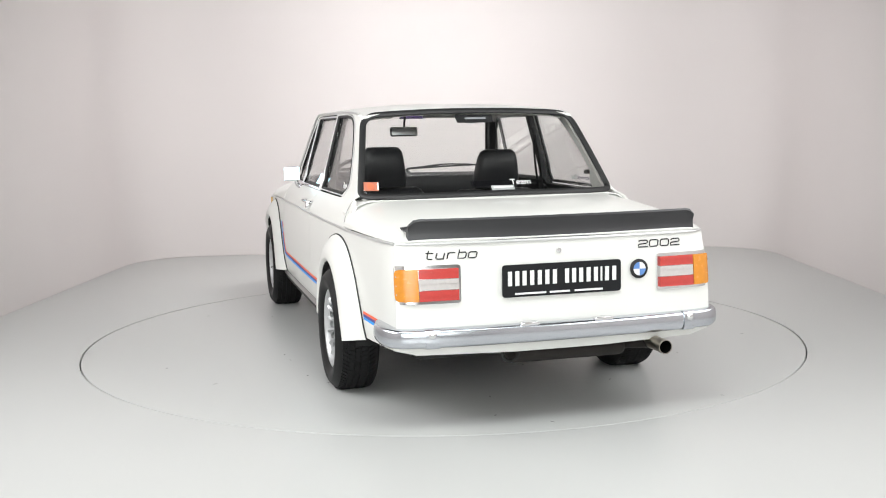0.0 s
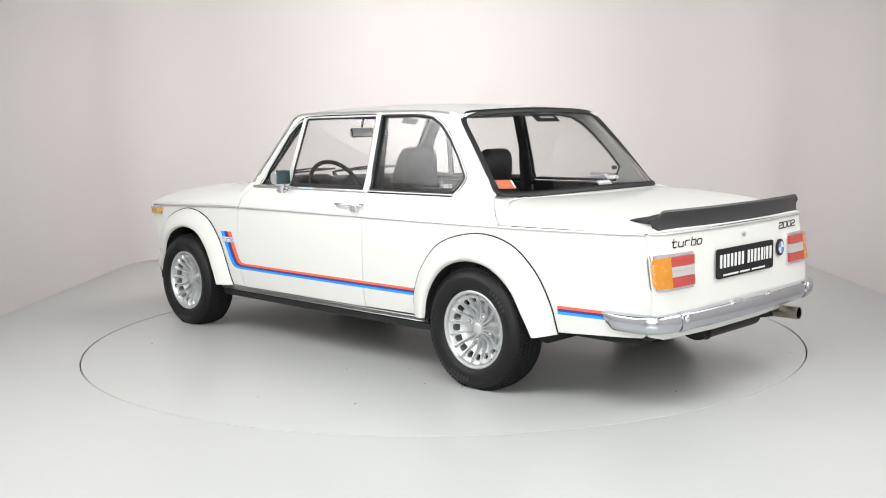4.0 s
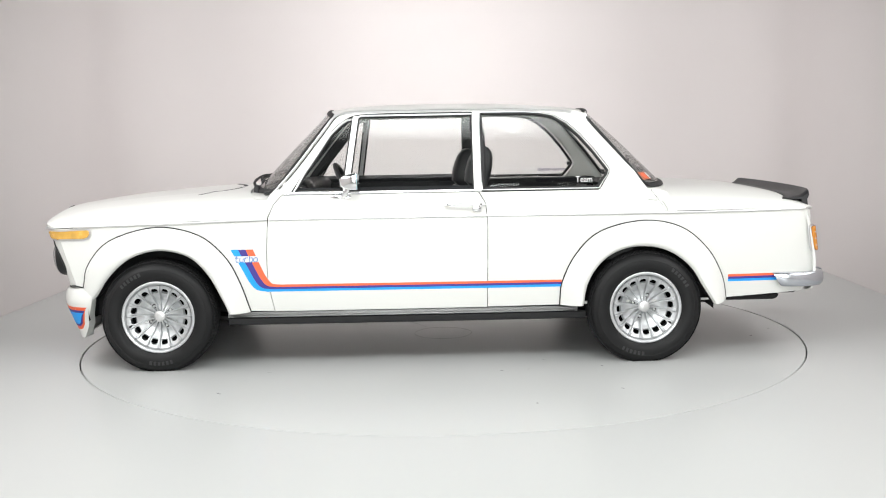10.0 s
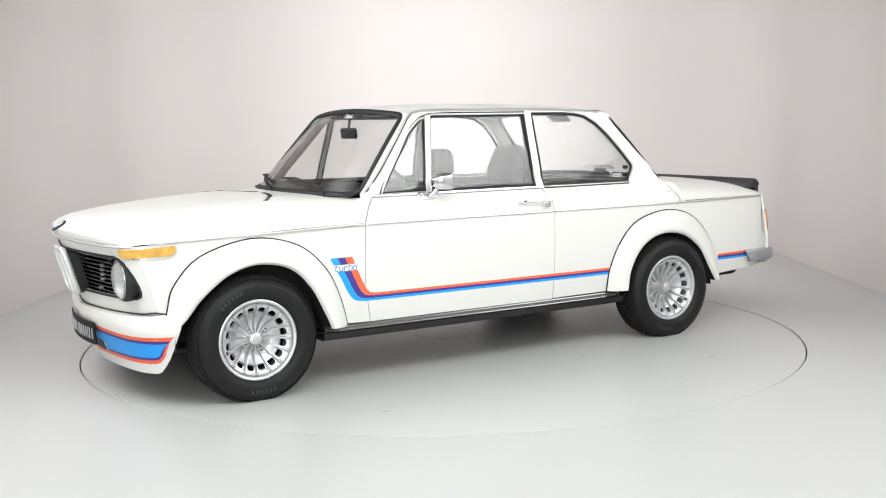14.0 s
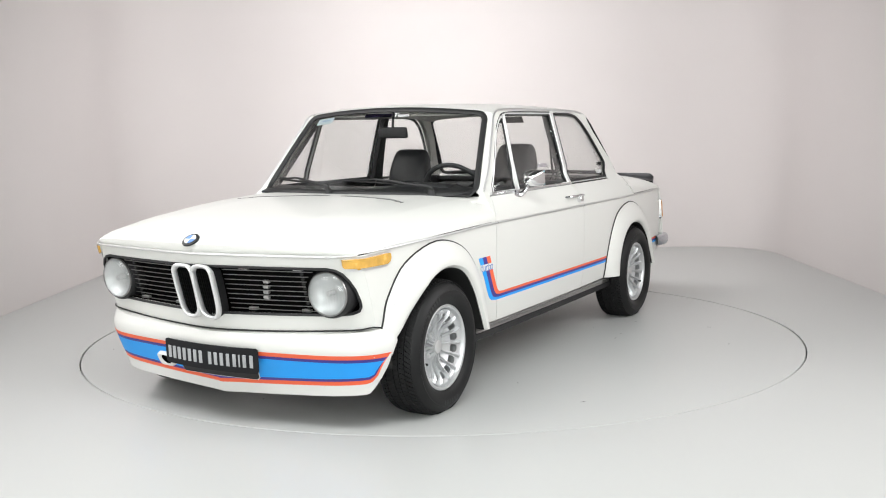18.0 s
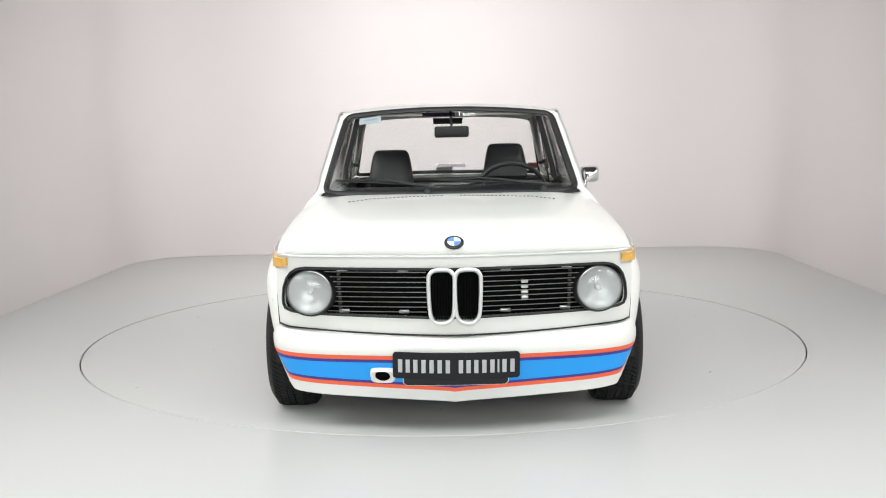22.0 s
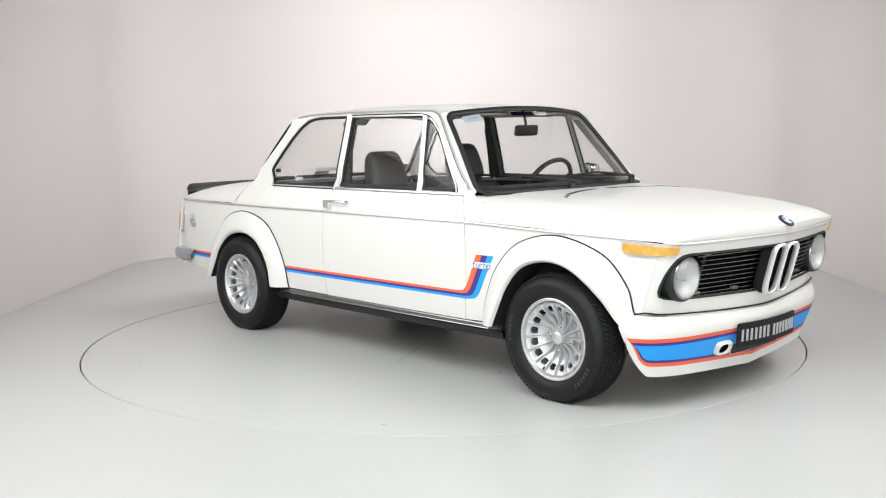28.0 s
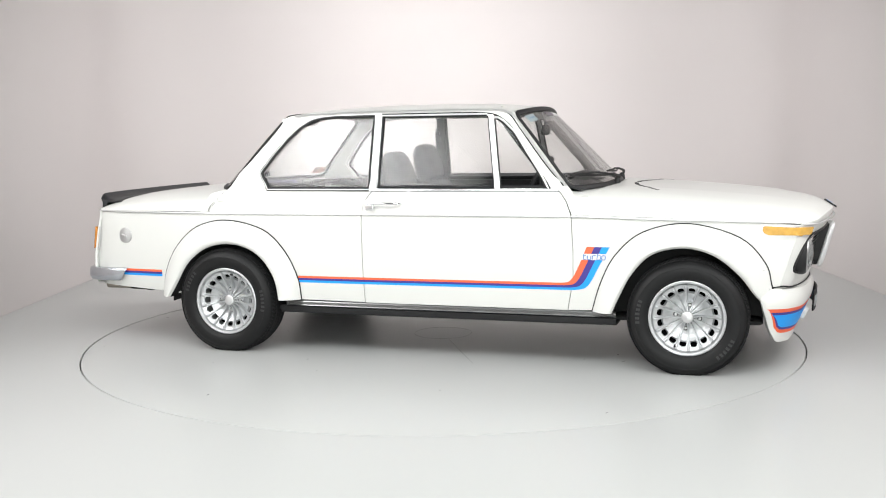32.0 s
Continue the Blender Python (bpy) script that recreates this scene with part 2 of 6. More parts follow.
def tube(path, r, closed=False, seg=8, flat=1.0, up=None, bm=None):
    """A round or flattened bar along a path."""
    P = [Vector(p) for p in path]
    n = len(P)
    bm = bm or bmesh.new()
    rings = []
    prev = None
    for i in range(n):
        t = ((P[(i + 1) % n] - P[i - 1]) if closed else (P[min(i + 1, n - 1)] - P[max(i - 1, 0)])).normalized()
        u = Vector(up) if up else (prev if prev else Vector((0, 0, 1) if abs(t.z) < 0.9 else (1, 0, 0)))
        a = (u - t * u.dot(t)).normalized()
        prev = a
        b = t.cross(a)
        rr = r(i / max(1, n - 1)) if callable(r) else r
        rings.append([bm.verts.new(P[i] + a * math.cos(k * 2 * math.pi / seg) * rr * flat + b * math.sin(k * 2 * math.pi / seg) * rr) for k in range(seg)])
    for i in range(n if closed else n - 1):
        A, B = rings[i], rings[(i + 1) % n]
        for k in range(seg):
            bm.faces.new((A[k], A[(k + 1) % seg], B[(k + 1) % seg], B[k]))
    if not closed:
        bm.faces.new(rings[0][::-1])
        bm.faces.new(rings[-1])
    bmesh.ops.recalc_face_normals(bm, faces=bm.faces[:])
    return bm


def lathe(profile, seg=48, axis="y", bm=None, sweep=1.0):
    """Turns (radius, along) about an axis."""
    bm = bm or bmesh.new()
    rings = []
    for k in range(seg):
        a = 2 * math.pi * k / seg
        c, s = math.cos(a), math.sin(a)
        rings.append([bm.verts.new({"y": (c * r, h, s * r), "x": (h, c * r, s * r), "z": (c * r, s * r, h)}[axis]) for r, h in profile])
    for k in range(seg):
        A, B = rings[k], rings[(k + 1) % seg]
        for i in range(len(profile) - 1):
            if profile[i][0] > 1e-6 or profile[i + 1][0] > 1e-6:
                bm.faces.new((A[i], A[i + 1], B[i + 1], B[i]))
    bmesh.ops.remove_doubles(bm, verts=bm.verts[:], dist=1e-6)
    bmesh.ops.recalc_face_normals(bm, faces=bm.faces[:])
    return bm


def box(lo, hi, bevel=0.0, seg=2, bm=None):
    """A block between two corners, its edges rounded."""
    own = bmesh.new()
    m = Matrix.Translation((Vector(lo) + Vector(hi)) / 2) @ Matrix.Diagonal((*(Vector(hi) - Vector(lo)), 1))
    bmesh.ops.create_cube(own, size=1, matrix=m)
    if bevel:
        bmesh.ops.bevel(own, geom=own.edges[:], offset=bevel, segments=seg, affect="EDGES", profile=0.5)
    bmesh.ops.recalc_face_normals(own, faces=own.faces[:])
    if bm is None:
        return own
    tmp = bpy.data.meshes.new("tmp")
    own.to_mesh(tmp)
    own.free()
    bm.from_mesh(tmp)
    bpy.data.meshes.remove(tmp)
    return bm


def place(bm, m):
    bmesh.ops.transform(bm, matrix=m, verts=bm.verts[:])
    return bm


def lettering(name, text, size, m, mat, parent, shear=0.0, depth=0.0015, label="", wide=1.0, thin=0.0):
    """Raised words in the built-in font."""
    c = bpy.data.curves.new(name, "FONT")
    c.body, c.size, c.extrude, c.shear, c.align_x = text, size, depth, shear, "CENTER"
    c.resolution_u, c.offset = 3, thin
    tmp = bpy.data.objects.new(name, c)
    scene.collection.objects.link(tmp)
    me = bpy.data.meshes.new_from_object(tmp.evaluated_get(bpy.context.evaluated_depsgraph_get()))
    bpy.data.objects.remove(tmp)
    me.transform(m @ Matrix.Diagonal((wide, 1, 1, 1)))
    me.materials.clear()
    me.materials.append(mat)
    return part(name, None, mat, parent, label, mesh=me)


STROKES = {
    "t": [[(0.25, 1), (0.25, 0.12), (0.37, 0), (0.80, 0)], [(0, 0.68), (0.78, 0.68)]],
    "u": [[(0.05, 0.68), (0.05, 0.12), (0.17, 0), (0.88, 0)], [(0.82, 0.68), (0.82, 0)]],
    "r": [[(0.10, 0.68), (0.10, 0)], [(0.10, 0.5), (0.25, 0.68), (0.80, 0.68)]],
    "b": [[(0.10, 1), (0.10, 0), (0.75, 0), (0.87, 0.12), (0.87, 0.56), (0.75, 0.68), (0.10, 0.68)]],
    "o": [[(0.17, 0.68), (0.75, 0.68), (0.87, 0.56), (0.87, 0.12), (0.75, 0), (0.17, 0), (0.05, 0.12), (0.05, 0.56), (0.17, 0.68)]],
    "2": [[(0.02, 0.82), (0.14, 1), (0.76, 1), (0.88, 0.86), (0.88, 0.62), (0.76, 0.5), (0.14, 0.44), (0.02, 0.32), (0.02, 0), (0.95, 0)]],
    "0": [[(0.16, 1), (0.76, 1), (0.88, 0.84), (0.88, 0.16), (0.76, 0), (0.16, 0), (0.04, 0.16), (0.04, 0.84), (0.16, 1)]]}


def stroke_words(name, text, width, height, r, at, out, mat, parent, slant=0.0, flat=0.5, label=""):
    """Square, wide letters bent from one strip, laid on the surface at(x, y) that faces out."""
    bm = bmesh.new()
    pitch = width / len(text)
    for i, ch in enumerate(text):
        for line in STROKES[ch]:
            pts = [at(-width / 2 + (i + 0.05 + x * 0.92) * pitch + slant * y * height, y * height) for x, y in line]
            tube(pts, r, seg=6, flat=flat, up=out, bm=bm)
    return part(name, bm, mat, parent, label)

# ---------------------------------------------------------------- the studio


def studio_outline(grow=0.0, bend=0.75):
    """The plan of the curved studio wall, with its rounded corners."""
    corners = [(-3.25 - grow, -9.2 - grow), (3.0 + grow, -9.2 - grow), (3.13 + grow, 4.06 + grow), (-2.90 - grow, 3.98 + grow)]
    out = []
    for i in range(4):
        a, b, c = (Vector(corners[(i + k) % 4]) for k in (-1, 0, 1))
        r = bend + grow
        u, w = (a - b).normalized(), (c - b).normalized()
        p, q = b + u * r, b + w * r
        for k in range(21):
            t = k / 20
            out.append((1 - t) ** 2 * p + 2 * t * (1 - t) * b + t * t * q)
    return out


def build_studio():
    line = studio_outline()
    ring = [(2.053 * math.cos(a), 2.053 * math.sin(a)) for a in np.linspace(0, 2 * math.pi, 96, endpoint=False)]
    outer = studio_outline(0.3)
    floor = part("floor", panel([tuple(p) for p in outer], lambda x, y: Vector((x, y, 0)), (0, 0, 1), holes=[ring], step=1.0, thick=0.05), FLOOR)
    tagged(floor, "pale grey painted studio floor with a faint sheen", "floor", kind="structure")
    rows = []
    for z, o, bend in ((-0.02, 0.0, 0.75), (0.012, 0.0, 0.75), (0.25, 0.006, 0.8), (0.5, 0.012, 0.85), (1.0, 0.02, 0.95), (1.6, 0.02, 1.0), (2.4, 0.015, 1.0), (4.0, 0.0, 1.0)):
        g = studio_outline(o, bend)
        rows.append([Vector((p.x, p.y, z)) for p in g])
    wall = part("wall_backdrop", grid(rows, (0, 0, 0), close=True), WALL)
    sol = wall.modifiers.new("thickness", "SOLIDIFY")
    sol.thickness, sol.offset = 0.04, 1.0
    tagged(wall, "pinkish white seamless fabric wall with rounded corners", "wall", kind="structure")
    path = [Vector((p.x, p.y, 0.003)) for p in line]
    trim = part("trim", tube([p + (Vector((0, -2, 0)) - p).normalized() * 0.002 for p in path], 0.003, closed=True, seg=6), WALL)
    tagged(trim, "white hem along the foot of the wall", "trim", kind="structure")
    ceil = part("ceiling", panel([tuple(p) for p in outer], lambda x, y: Vector((x, y, 4.0)), (0, 0, -1), step=1.5, thick=0.05), CEIL)
    tagged(ceil, "plain black studio ceiling above the softboxes", "ceiling", kind="structure")
    pit = part("floor_pit", panel([(2.3 * math.cos(a), 2.3 * math.sin(a)) for a in np.linspace(0, 2 * math.pi, 48, endpoint=False)], lambda x, y: Vector((x, y, -0.06)), (0, 0, 1), step=0.8, thick=0.02), GAP)
    tagged(pit, "dark pit under the turntable", "floor", kind="structure")


def build_turntable():
    bm = lathe([(0, 0.0), (1.0, 0.0), (2.03, 0.0), (2.0425, -0.001), (2.045, -0.005), (2.045, -0.055), (0, -0.055)], 128, "z")
    table = part("turntable", bm, TABLE)
    tagged(table, "round pale grey turntable set flush in the floor", "turntable")
    # scuffs and specks
    rnd = random.Random(5)
    bm = bmesh.new()
    for k in range(26):
        a, r = rnd.uniform(0, 6.28), rnd.uniform(0.9, 1.98)
        L, w = rnd.uniform(0.004, 0.02), rnd.uniform(0.002, 0.005)
        m = pose(r * math.cos(a), r * math.sin(a), 0.0012, 0, 0, rnd.uniform(0, 180))
        vs = [bm.verts.new(m @ Vector((L * math.cos(q) * rnd.uniform(0.6, 1), w * math.sin(q), 0))) for q in np.linspace(0, 6.28, 7)[:-1]]
        bm.faces.new(vs)
    tagged(part("scuff_marks", bm, SCUFF, table), kind="stuff")
    # thin dark ring in the middle
    part("cover_seam", tube([(0.17 * math.cos(q), 0.17 * math.sin(q), 0.0002) for q in np.linspace(0, 2 * math.pi, 48, endpoint=False)], 0.0006, closed=True, seg=5), SCUFF, table)
    # thin dark line, running out from the middle
    part("plate_seam", tube([(-0.072, 0.19, 0.0002), (-0.30, 0.755, 0.0002)], 0.0007, seg=5), SCUFF, table)
    return table


build_studio()
turntable = build_turntable()

# ---------------------------------------------------------------- the car: shape functions
# x forward, y to the car's left, z up; the origin lies on the ground midway between the axles
W = curve([-2.14, -2.115, -2.05, -1.93, -1.68, -1.25, -0.8, 0.0, 0.7, 1.25, 1.6, 1.7, 1.8], [0.652, 0.668, 0.688, 0.702, 0.722, 0.742, 0.754, 0.758, 0.756, 0.745, 0.725, 0.714, 0.697])
BULGE = curve([0.15, 0.29, 0.35, 0.43, 0.60, 0.70, 0.77, 0.80, 0.83, 0.86, 0.88, 0.90, 1.0, 1.2, 1.32], [-0.06, -0.020, -0.009, -0.002, 0.002, 0.0, -0.004, -0.010, -0.022, -0.041, -0.058, -0.077, -0.105, -0.159, -0.192])
WAIST = curve([-2.2, -1.4, -0.4, 0.67, 1.13, 1.6, 1.95], [0.772, 0.768, 0.771, 0.771, 0.761, 0.751, 0.738])


def side_y(x, z):
    back = max(0.0, min(1.0, (-x - 0.45) / 0.6)) * max(0.0, z - 0.9) * 0.045
    front = max(0.0, (x - 1.2) / 0.6) ** 2 * max(0.0, 0.6 - z) * 0.05
    return W(x) + BULGE(z) - back - front


def side(s, off=0.0):
    return lambda x, z: Vector((x, s * (side_y(x, z) + off), z))


def pane(s, off=0.0):
    """The flat side glass."""
    return lambda x, z: Vector((x, s * (W(x) - 0.132 + 0.27 * (1.1 - z) + off - max(0.0, min(1.0, (-x - 0.45) / 0.6)) * 0.009), z))


HOOD_Z = curve([0.70, 0.83, 1.0, 1.42, 1.77, 1.90, 1.945], [0.903, 0.900, 0.893, 0.868, 0.832, 0.802, 0.774])
BOOT_Z = curve([-2.19, -2.15, -2.05, -1.886, -1.73, -1.46, -1.25], [0.782, 0.804, 0.840, 0.869, 0.882, 0.889, 0.893])
ROOF_Z = curve([-1.06, -0.95, -0.7, -0.3, 0.1, 0.3, 0.42], [1.292, 1.315, 1.338, 1.352, 1.348, 1.334, 1.312])
FLARE_F = [(1.645, 0.405), (1.634, 0.45), (1.604, 0.552), (1.486, 0.673), (1.248, 0.738), (1.034, 0.695), (0.901, 0.581), (0.83, 0.446), (0.782, 0.292)]
LIP_F = [(1.585, 0.372), (1.556, 0.405), (1.488, 0.497), (1.379, 0.587), (1.238, 0.626), (1.085, 0.595), (0.983, 0.497), (0.912, 0.362), (0.882, 0.292)]
FLARE_R = [(-0.814, 0.298), (-0.826, 0.418), (-0.898, 0.563), (-1.025, 0.677), (-1.248, 0.727), (-1.442, 0.689), (-1.581, 0.575), (-1.66, 0.434), (-1.689, 0.305)]
LIP_R = [(-0.926, 0.298), (-0.950, 0.415), (-1.018, 0.520), (-1.112, 0.582), (-1.233, 0.603), (-1.364, 0.577), (-1.478, 0.495), (-1.547, 0.389), (-1.608, 0.292)]

car = new("car")
tagged(car, "cream white two-door vintage coupe with red, violet and blue stripes", "car")
SIDES = ((1, "left"), (-1, "right"))


# rear edge of the quarter panel beside the rear window, from the deck up
C_EDGE = [(-1.285, 0.883), (-1.262, 0.915), (-1.221, 0.977), (-1.164, 1.035), (-1.093, 1.113), (-1.036, 1.172), (-1.008, 1.213), (-0.992, 1.25), (-0.983, 1.274)]


def arc(cx, cz, r, a0, a1, n=14):
    return [(cx + r * math.cos(radians(a0 + (a1 - a0) * k / n)), cz + r * math.sin(radians(a0 + (a1 - a0) * k / n))) for k in range(n + 1)]


def body_sides():
    for s, _ in SIDES:
        out = (0, s, 0)
        fender = [(0.660, 0.293), (0.690, 0.45), (0.690, 0.60), (0.680, 0.762), (1.13, 0.753), (1.6, 0.744), (1.7625, 0.734), (1.726, 0.62), (1.6715, 0.436), (1.60, 0.425)] + arc(1.24, 0.285, 0.385, 18, 178, 18)[0:]
        part("front_fender", panel(fender, side(s), out, step=0.04), PAINT, car)
        door = [(0.6565, 0.293), (0.687, 0.45), (0.687, 0.60), (0.675, 0.775), (0.648, 0.84), (0.610, 0.886), (-0.40, 0.886), (-0.4345, 0.831), (-0.4425, 0.722), (-0.4365, 0.293)]
        d = part("door", panel(door, side(s), out, step=0.04, thick=0.02), PAINT, car)
        door_details(d, s)
        quarter = [(-0.440, 0.295), (-0.446, 0.722), (-0.438, 0.831), (-0.408, 0.886), (-1.024, 0.886), (-1.036, 0.892), (-1.080, 0.953), (-1.092, 0.983), (-1.084, 1.003), (-1.020, 1.090), (-0.948, 1.174), (-0.875, 1.240), (-0.801, 1.280), (-0.726, 1.293), (-0.66, 1.297),
                   (-0.66, 1.312), (-0.80, 1.308), (-0.93, 1.294)] + C_EDGE[::-1] + [(-1.303, 0.863), (-1.372, 0.766), (-1.6, 0.765), (-2.121, 0.767), (-2.145, 0.62), (-2.165, 0.52), (-2.166, 0.45), (-2.14, 0.37), (-2.10, 0.335), (-1.66, 0.312)] + arc(-1.25, 0.275, 0.398, 5, 176, 18)
        part("rear_quarter_panel", panel(quarter, side(s), out, step=0.04), PAINT, car)
        pillar = [(0.690, 0.780), (0.688, 0.845), (0.672, 0.890), (0.545, 1.021), (0.412, 1.191), (0.338, 1.283), (0.27, 1.305), (0.15, 1.312), (-0.655, 1.312), (-0.655, 1.290), (0.195, 1.290), (0.240, 1.285), (0.279, 1.269), (0.338, 1.223), (0.396, 1.147), (0.475, 1.030), (0.562, 0.902), (0.612, 0.889), (0.651, 0.843), (0.679, 0.780)]
        part("roof_pillar", panel(pillar, side(s), out, step=0.04, thick=0.03), PAINT, car)
        for outer, lip in ((FLARE_F, LIP_F), (FLARE_R, LIP_R)):
            flare(outer, lip, s)
        # waist trim along the side
        for x0, x1 in ((1.745, 0.68), (0.668, -0.436), (-0.446, -2.11)):
            pts = [Vector((x, s * (side_y(x, WAIST(x)) + (0.0055 if x > 0.675 else 0.0035)), WAIST(x) - 0.003)) for x in np.linspace(x0, x1, 30)]
            part("waist_trim", tube(pts, (lambda t: 0.0018 + 0.0047 * min(1.0, t / 0.14)) if x0 > 1 else 0.0065, seg=8, flat=0.9, up=(0, 0, 1)), SATIN, car, "satin metal trim strip")
        # sill with its ribbed strip
        rows = []
        for x in np.linspace(0.90, -0.905, 40):
            y = side_y(x, 0.29)
            rows.append([Vector((x, s * (y + o), z)) for o, z in ((-0.01, 0.291), (0.004, 0.290), (0.008, 0.285), (0.004, 0.280), (0.010, 0.2755), (0.006, 0.271), (0.010, 0.266), (-0.004, 0.262), (-0.02, 0.260))])
        part("sill_strip", grid(rows, out, 0.003), SILL, car, "ribbed metal sill strip", angle=20)
        rows = []
        for x in np.linspace(0.90, -0.95, 20):
            y = side_y(x, 0.29)
            rows.append([Vector((x, s * (y + o), z)) for o, z in ((-0.012, 0.263), (-0.004, 0.256), (-0.004, 0.240), (-0.010, 0.226), (-0.024, 0.219), (-0.2, 0.217))])
        part("sill", grid(rows, out, 0.003), BLACK, car)


def flare(outer, lip, s):
    O, L = smooth_path(outer, 5), smooth_path(lip, 5)
    rows, inner = [], []
    for o, l in zip(O, L):
        yo, yl = side_y(o[0], max(o[1], 0.29)), 0.803 - (0.045 * max(0.0, (l[0] - 1.40) / 0.156) ** 1.5 if l[0] > 1.4 else 0.0)
        row = []
        for t in (0, 0.03, 0.10, 0.25, 0.45, 0.65, 0.82, 0.93, 1.0):
            x, z = o * (1 - t) + l * t
            row.append(Vector((x, s * (yo + 0.004 + (yl - yo) * math.sin(t * math.pi / 2) ** 0.75 - 0.012 * max(0, t - 0.9) / 0.1), z)))
        x, z = l
        c = Vector((1.24 if x > 0 else -1.25, 0, 0.28))
        q = Vector((x, 0, z)) - (Vector((x, 0, z)) - c).normalized() * 0.004
        row += [Vector((q.x, s * (yl - 0.016), q.z))]
        rows.append(row)
        inner.append([Vector((q.x, s * (yl - 0.014), q.z)), Vector((x, s * (yl - 0.05), z)), Vector((x, s * (yl - 0.13), z))])
    f = part("wheel_arch_flare", grid(rows, (0, s, 0.3), 0.003), PAINT, car, "white bolted-on wheel arch flare")
    part("arch_liner", grid(inner, (0, 0, -1), 0.002), UNDER, f)
    part("gasket", tube([Vector((o[0], s * (side_y(o[0], max(o[1], 0.29)) + 0.002), o[1])) for o in O], 0.0045, seg=6), RUBBER, f)
    # screws round the flare
    for k in range(4, len(O) - 3, 5):
        o, l = O[k], L[k]
        p = o * 0.86 + l * 0.14
        yo = side_y(o[0], max(o[1], 0.29))
        y = yo + 0.004 + (0.805 - yo) * math.sin(0.14 * math.pi / 2) ** 0.75
        part("screw", place(lathe([(0, 0.0012), (0.0032, 0.0009), (0.0042, -0.002)], 8), Matrix.Translation((p[0], s * y, p[1])) @ Matrix.Diagonal((1, s, 1, 1))), BRIGHT, f)


WIN_DOOR = [(0.268, 0.900), (0.213, 1.268), (0.200, 1.279), (-0.374, 1.280), (-0.378, 0.900)]
WIN_VENT = [(0.536, 0.907), (0.490, 0.985), (0.424, 1.078), (0.351, 1.187), (0.292, 1.240), (0.266, 1.257), (0.246, 1.259), (0.299, 0.907)]
WIN_REAR = [(-0.427, 0.902), (-0.423, 1.286), (-0.65, 1.285), (-0.722, 1.280), (-0.792, 1.267), (-0.862, 1.228), (-0.935, 1.162), (-1.007, 1.079), (-1.068, 0.997), (-1.077, 0.982), (-1.066, 0.957), (-1.022, 0.901)]


def outline(poly, s, off, r, mat, parent, name, label=""):
    pts = [Vector((p[0], s * (side_y(p[0], p[1]) + off), p[1])) for p in dense(poly, 0.05)]
    return part(name, tube(pts, r, closed=True, seg=8, up=(0, 1, 0)), mat, parent, label)


def door_details(d, s):
    part("door_window", panel(WIN_DOOR, pane(s, -0.012), (0, s, 0), step=0.08, thick=0.004), GLASS, d, "clear door window")
    outline(WIN_DOOR, s, -0.006, 0.006, RUBBER, d, "window_seal")
    outline([(0.273, 0.894), (0.219, 1.273), (0.203, 1.286), (-0.382, 1.287), (-0.384, 0.894)], s, -0.0015, 0.005, BRIGHT, d, "window_frame", "chrome window frame")
    part("vent_window", panel(WIN_VENT, pane(s, -0.010), (0, s, 0), step=0.08, thick=0.004), GLASS, d, "clear triangular vent window")
    outline(WIN_VENT, s, -0.0055, 0.0055, RUBBER, d, "vent_seal")
    outline([(0.551, 0.898), (0.500, 0.987), (0.433, 1.083), (0.359, 1.193), (0.298, 1.249), (0.268, 1.266), (0.238, 1.268), (0.292, 0.898)], s, -0.003, 0.0068, BRIGHT, d, "vent_frame", "chrome vent window frame")
    part("vent_post", panel([(0.299, 0.89), (0.272, 0.89), (0.213, 1.284), (0.240, 1.284)], side(s, 0.003), (0, s, 0), step=0.05, thick=0.012), BRIGHT, d, "chrome vent window post")
    shut = smooth_path([(-0.384, 1.2945), (0.0, 1.2945), (0.13, 1.293), (0.20, 1.290), (0.238, 1.284), (0.277, 1.268), (0.336, 1.222), (0.394, 1.146), (0.473, 1.030), (0.560, 0.902)], 4)
    part("shut_line", tube([Vector((x, s * (side_y(x, z) - 0.0032), z)) for x, z in shut], 0.0050, seg=6), RUBBER, d)
    sill = [Vector((x, s * (side_y(x, 0.894) + 0.002), 0.894)) for x in np.linspace(0.60, -0.40, 20)]
    part("sill_trim", tube(sill, 0.0085, seg=8), CHROME, d, "chrome window sill trim")
    # handle with its push button
    y = side_y(-0.3, 0.825)
    pts = [(-0.222, y - 0.004, 0.823), (-0.232, y + 0.020, 0.826), (-0.28, y + 0.030, 0.827), (-0.36, y + 0.030, 0.827), (-0.415, y + 0.026, 0.826), (-0.434, y - 0.002, 0.825)]
    h = part("handle", tube(smooth_path([(a, s * b, c) for a, b, c in pts], 5), 0.0085, seg=8, flat=0.8, up=(0, 0, 1)), CHROME, d, "chrome pull handle")
    part("push_button", box((-0.412, s * (y + 0.022) - 0.016, 0.790), (-0.366, s * (y + 0.022) + 0.010, 0.822), 0.006), CHROME, d, "chrome push button")
    # inner door card
    card = [(0.62, 0.30), (0.64, 0.60), (0.60, 0.875), (-0.40, 0.875), (-0.42, 0.60), (-0.42, 0.30)]
    part("door_card", panel(card, side(s, -0.075), (0, -s, 0), step=0.2, thick=0.02), VINYL, d, "black vinyl door card")
    part("door_cap", panel([(0.60, 0.86), (-0.40, 0.86), (-0.40, 0.90), (0.60, 0.90)], side(s, -0.045), (0, -s, 0), step=0.1, thick=0.03), VINYL, d)
    if s > 0:
        door_mirror(d)


MIRROR_Y = 0.757


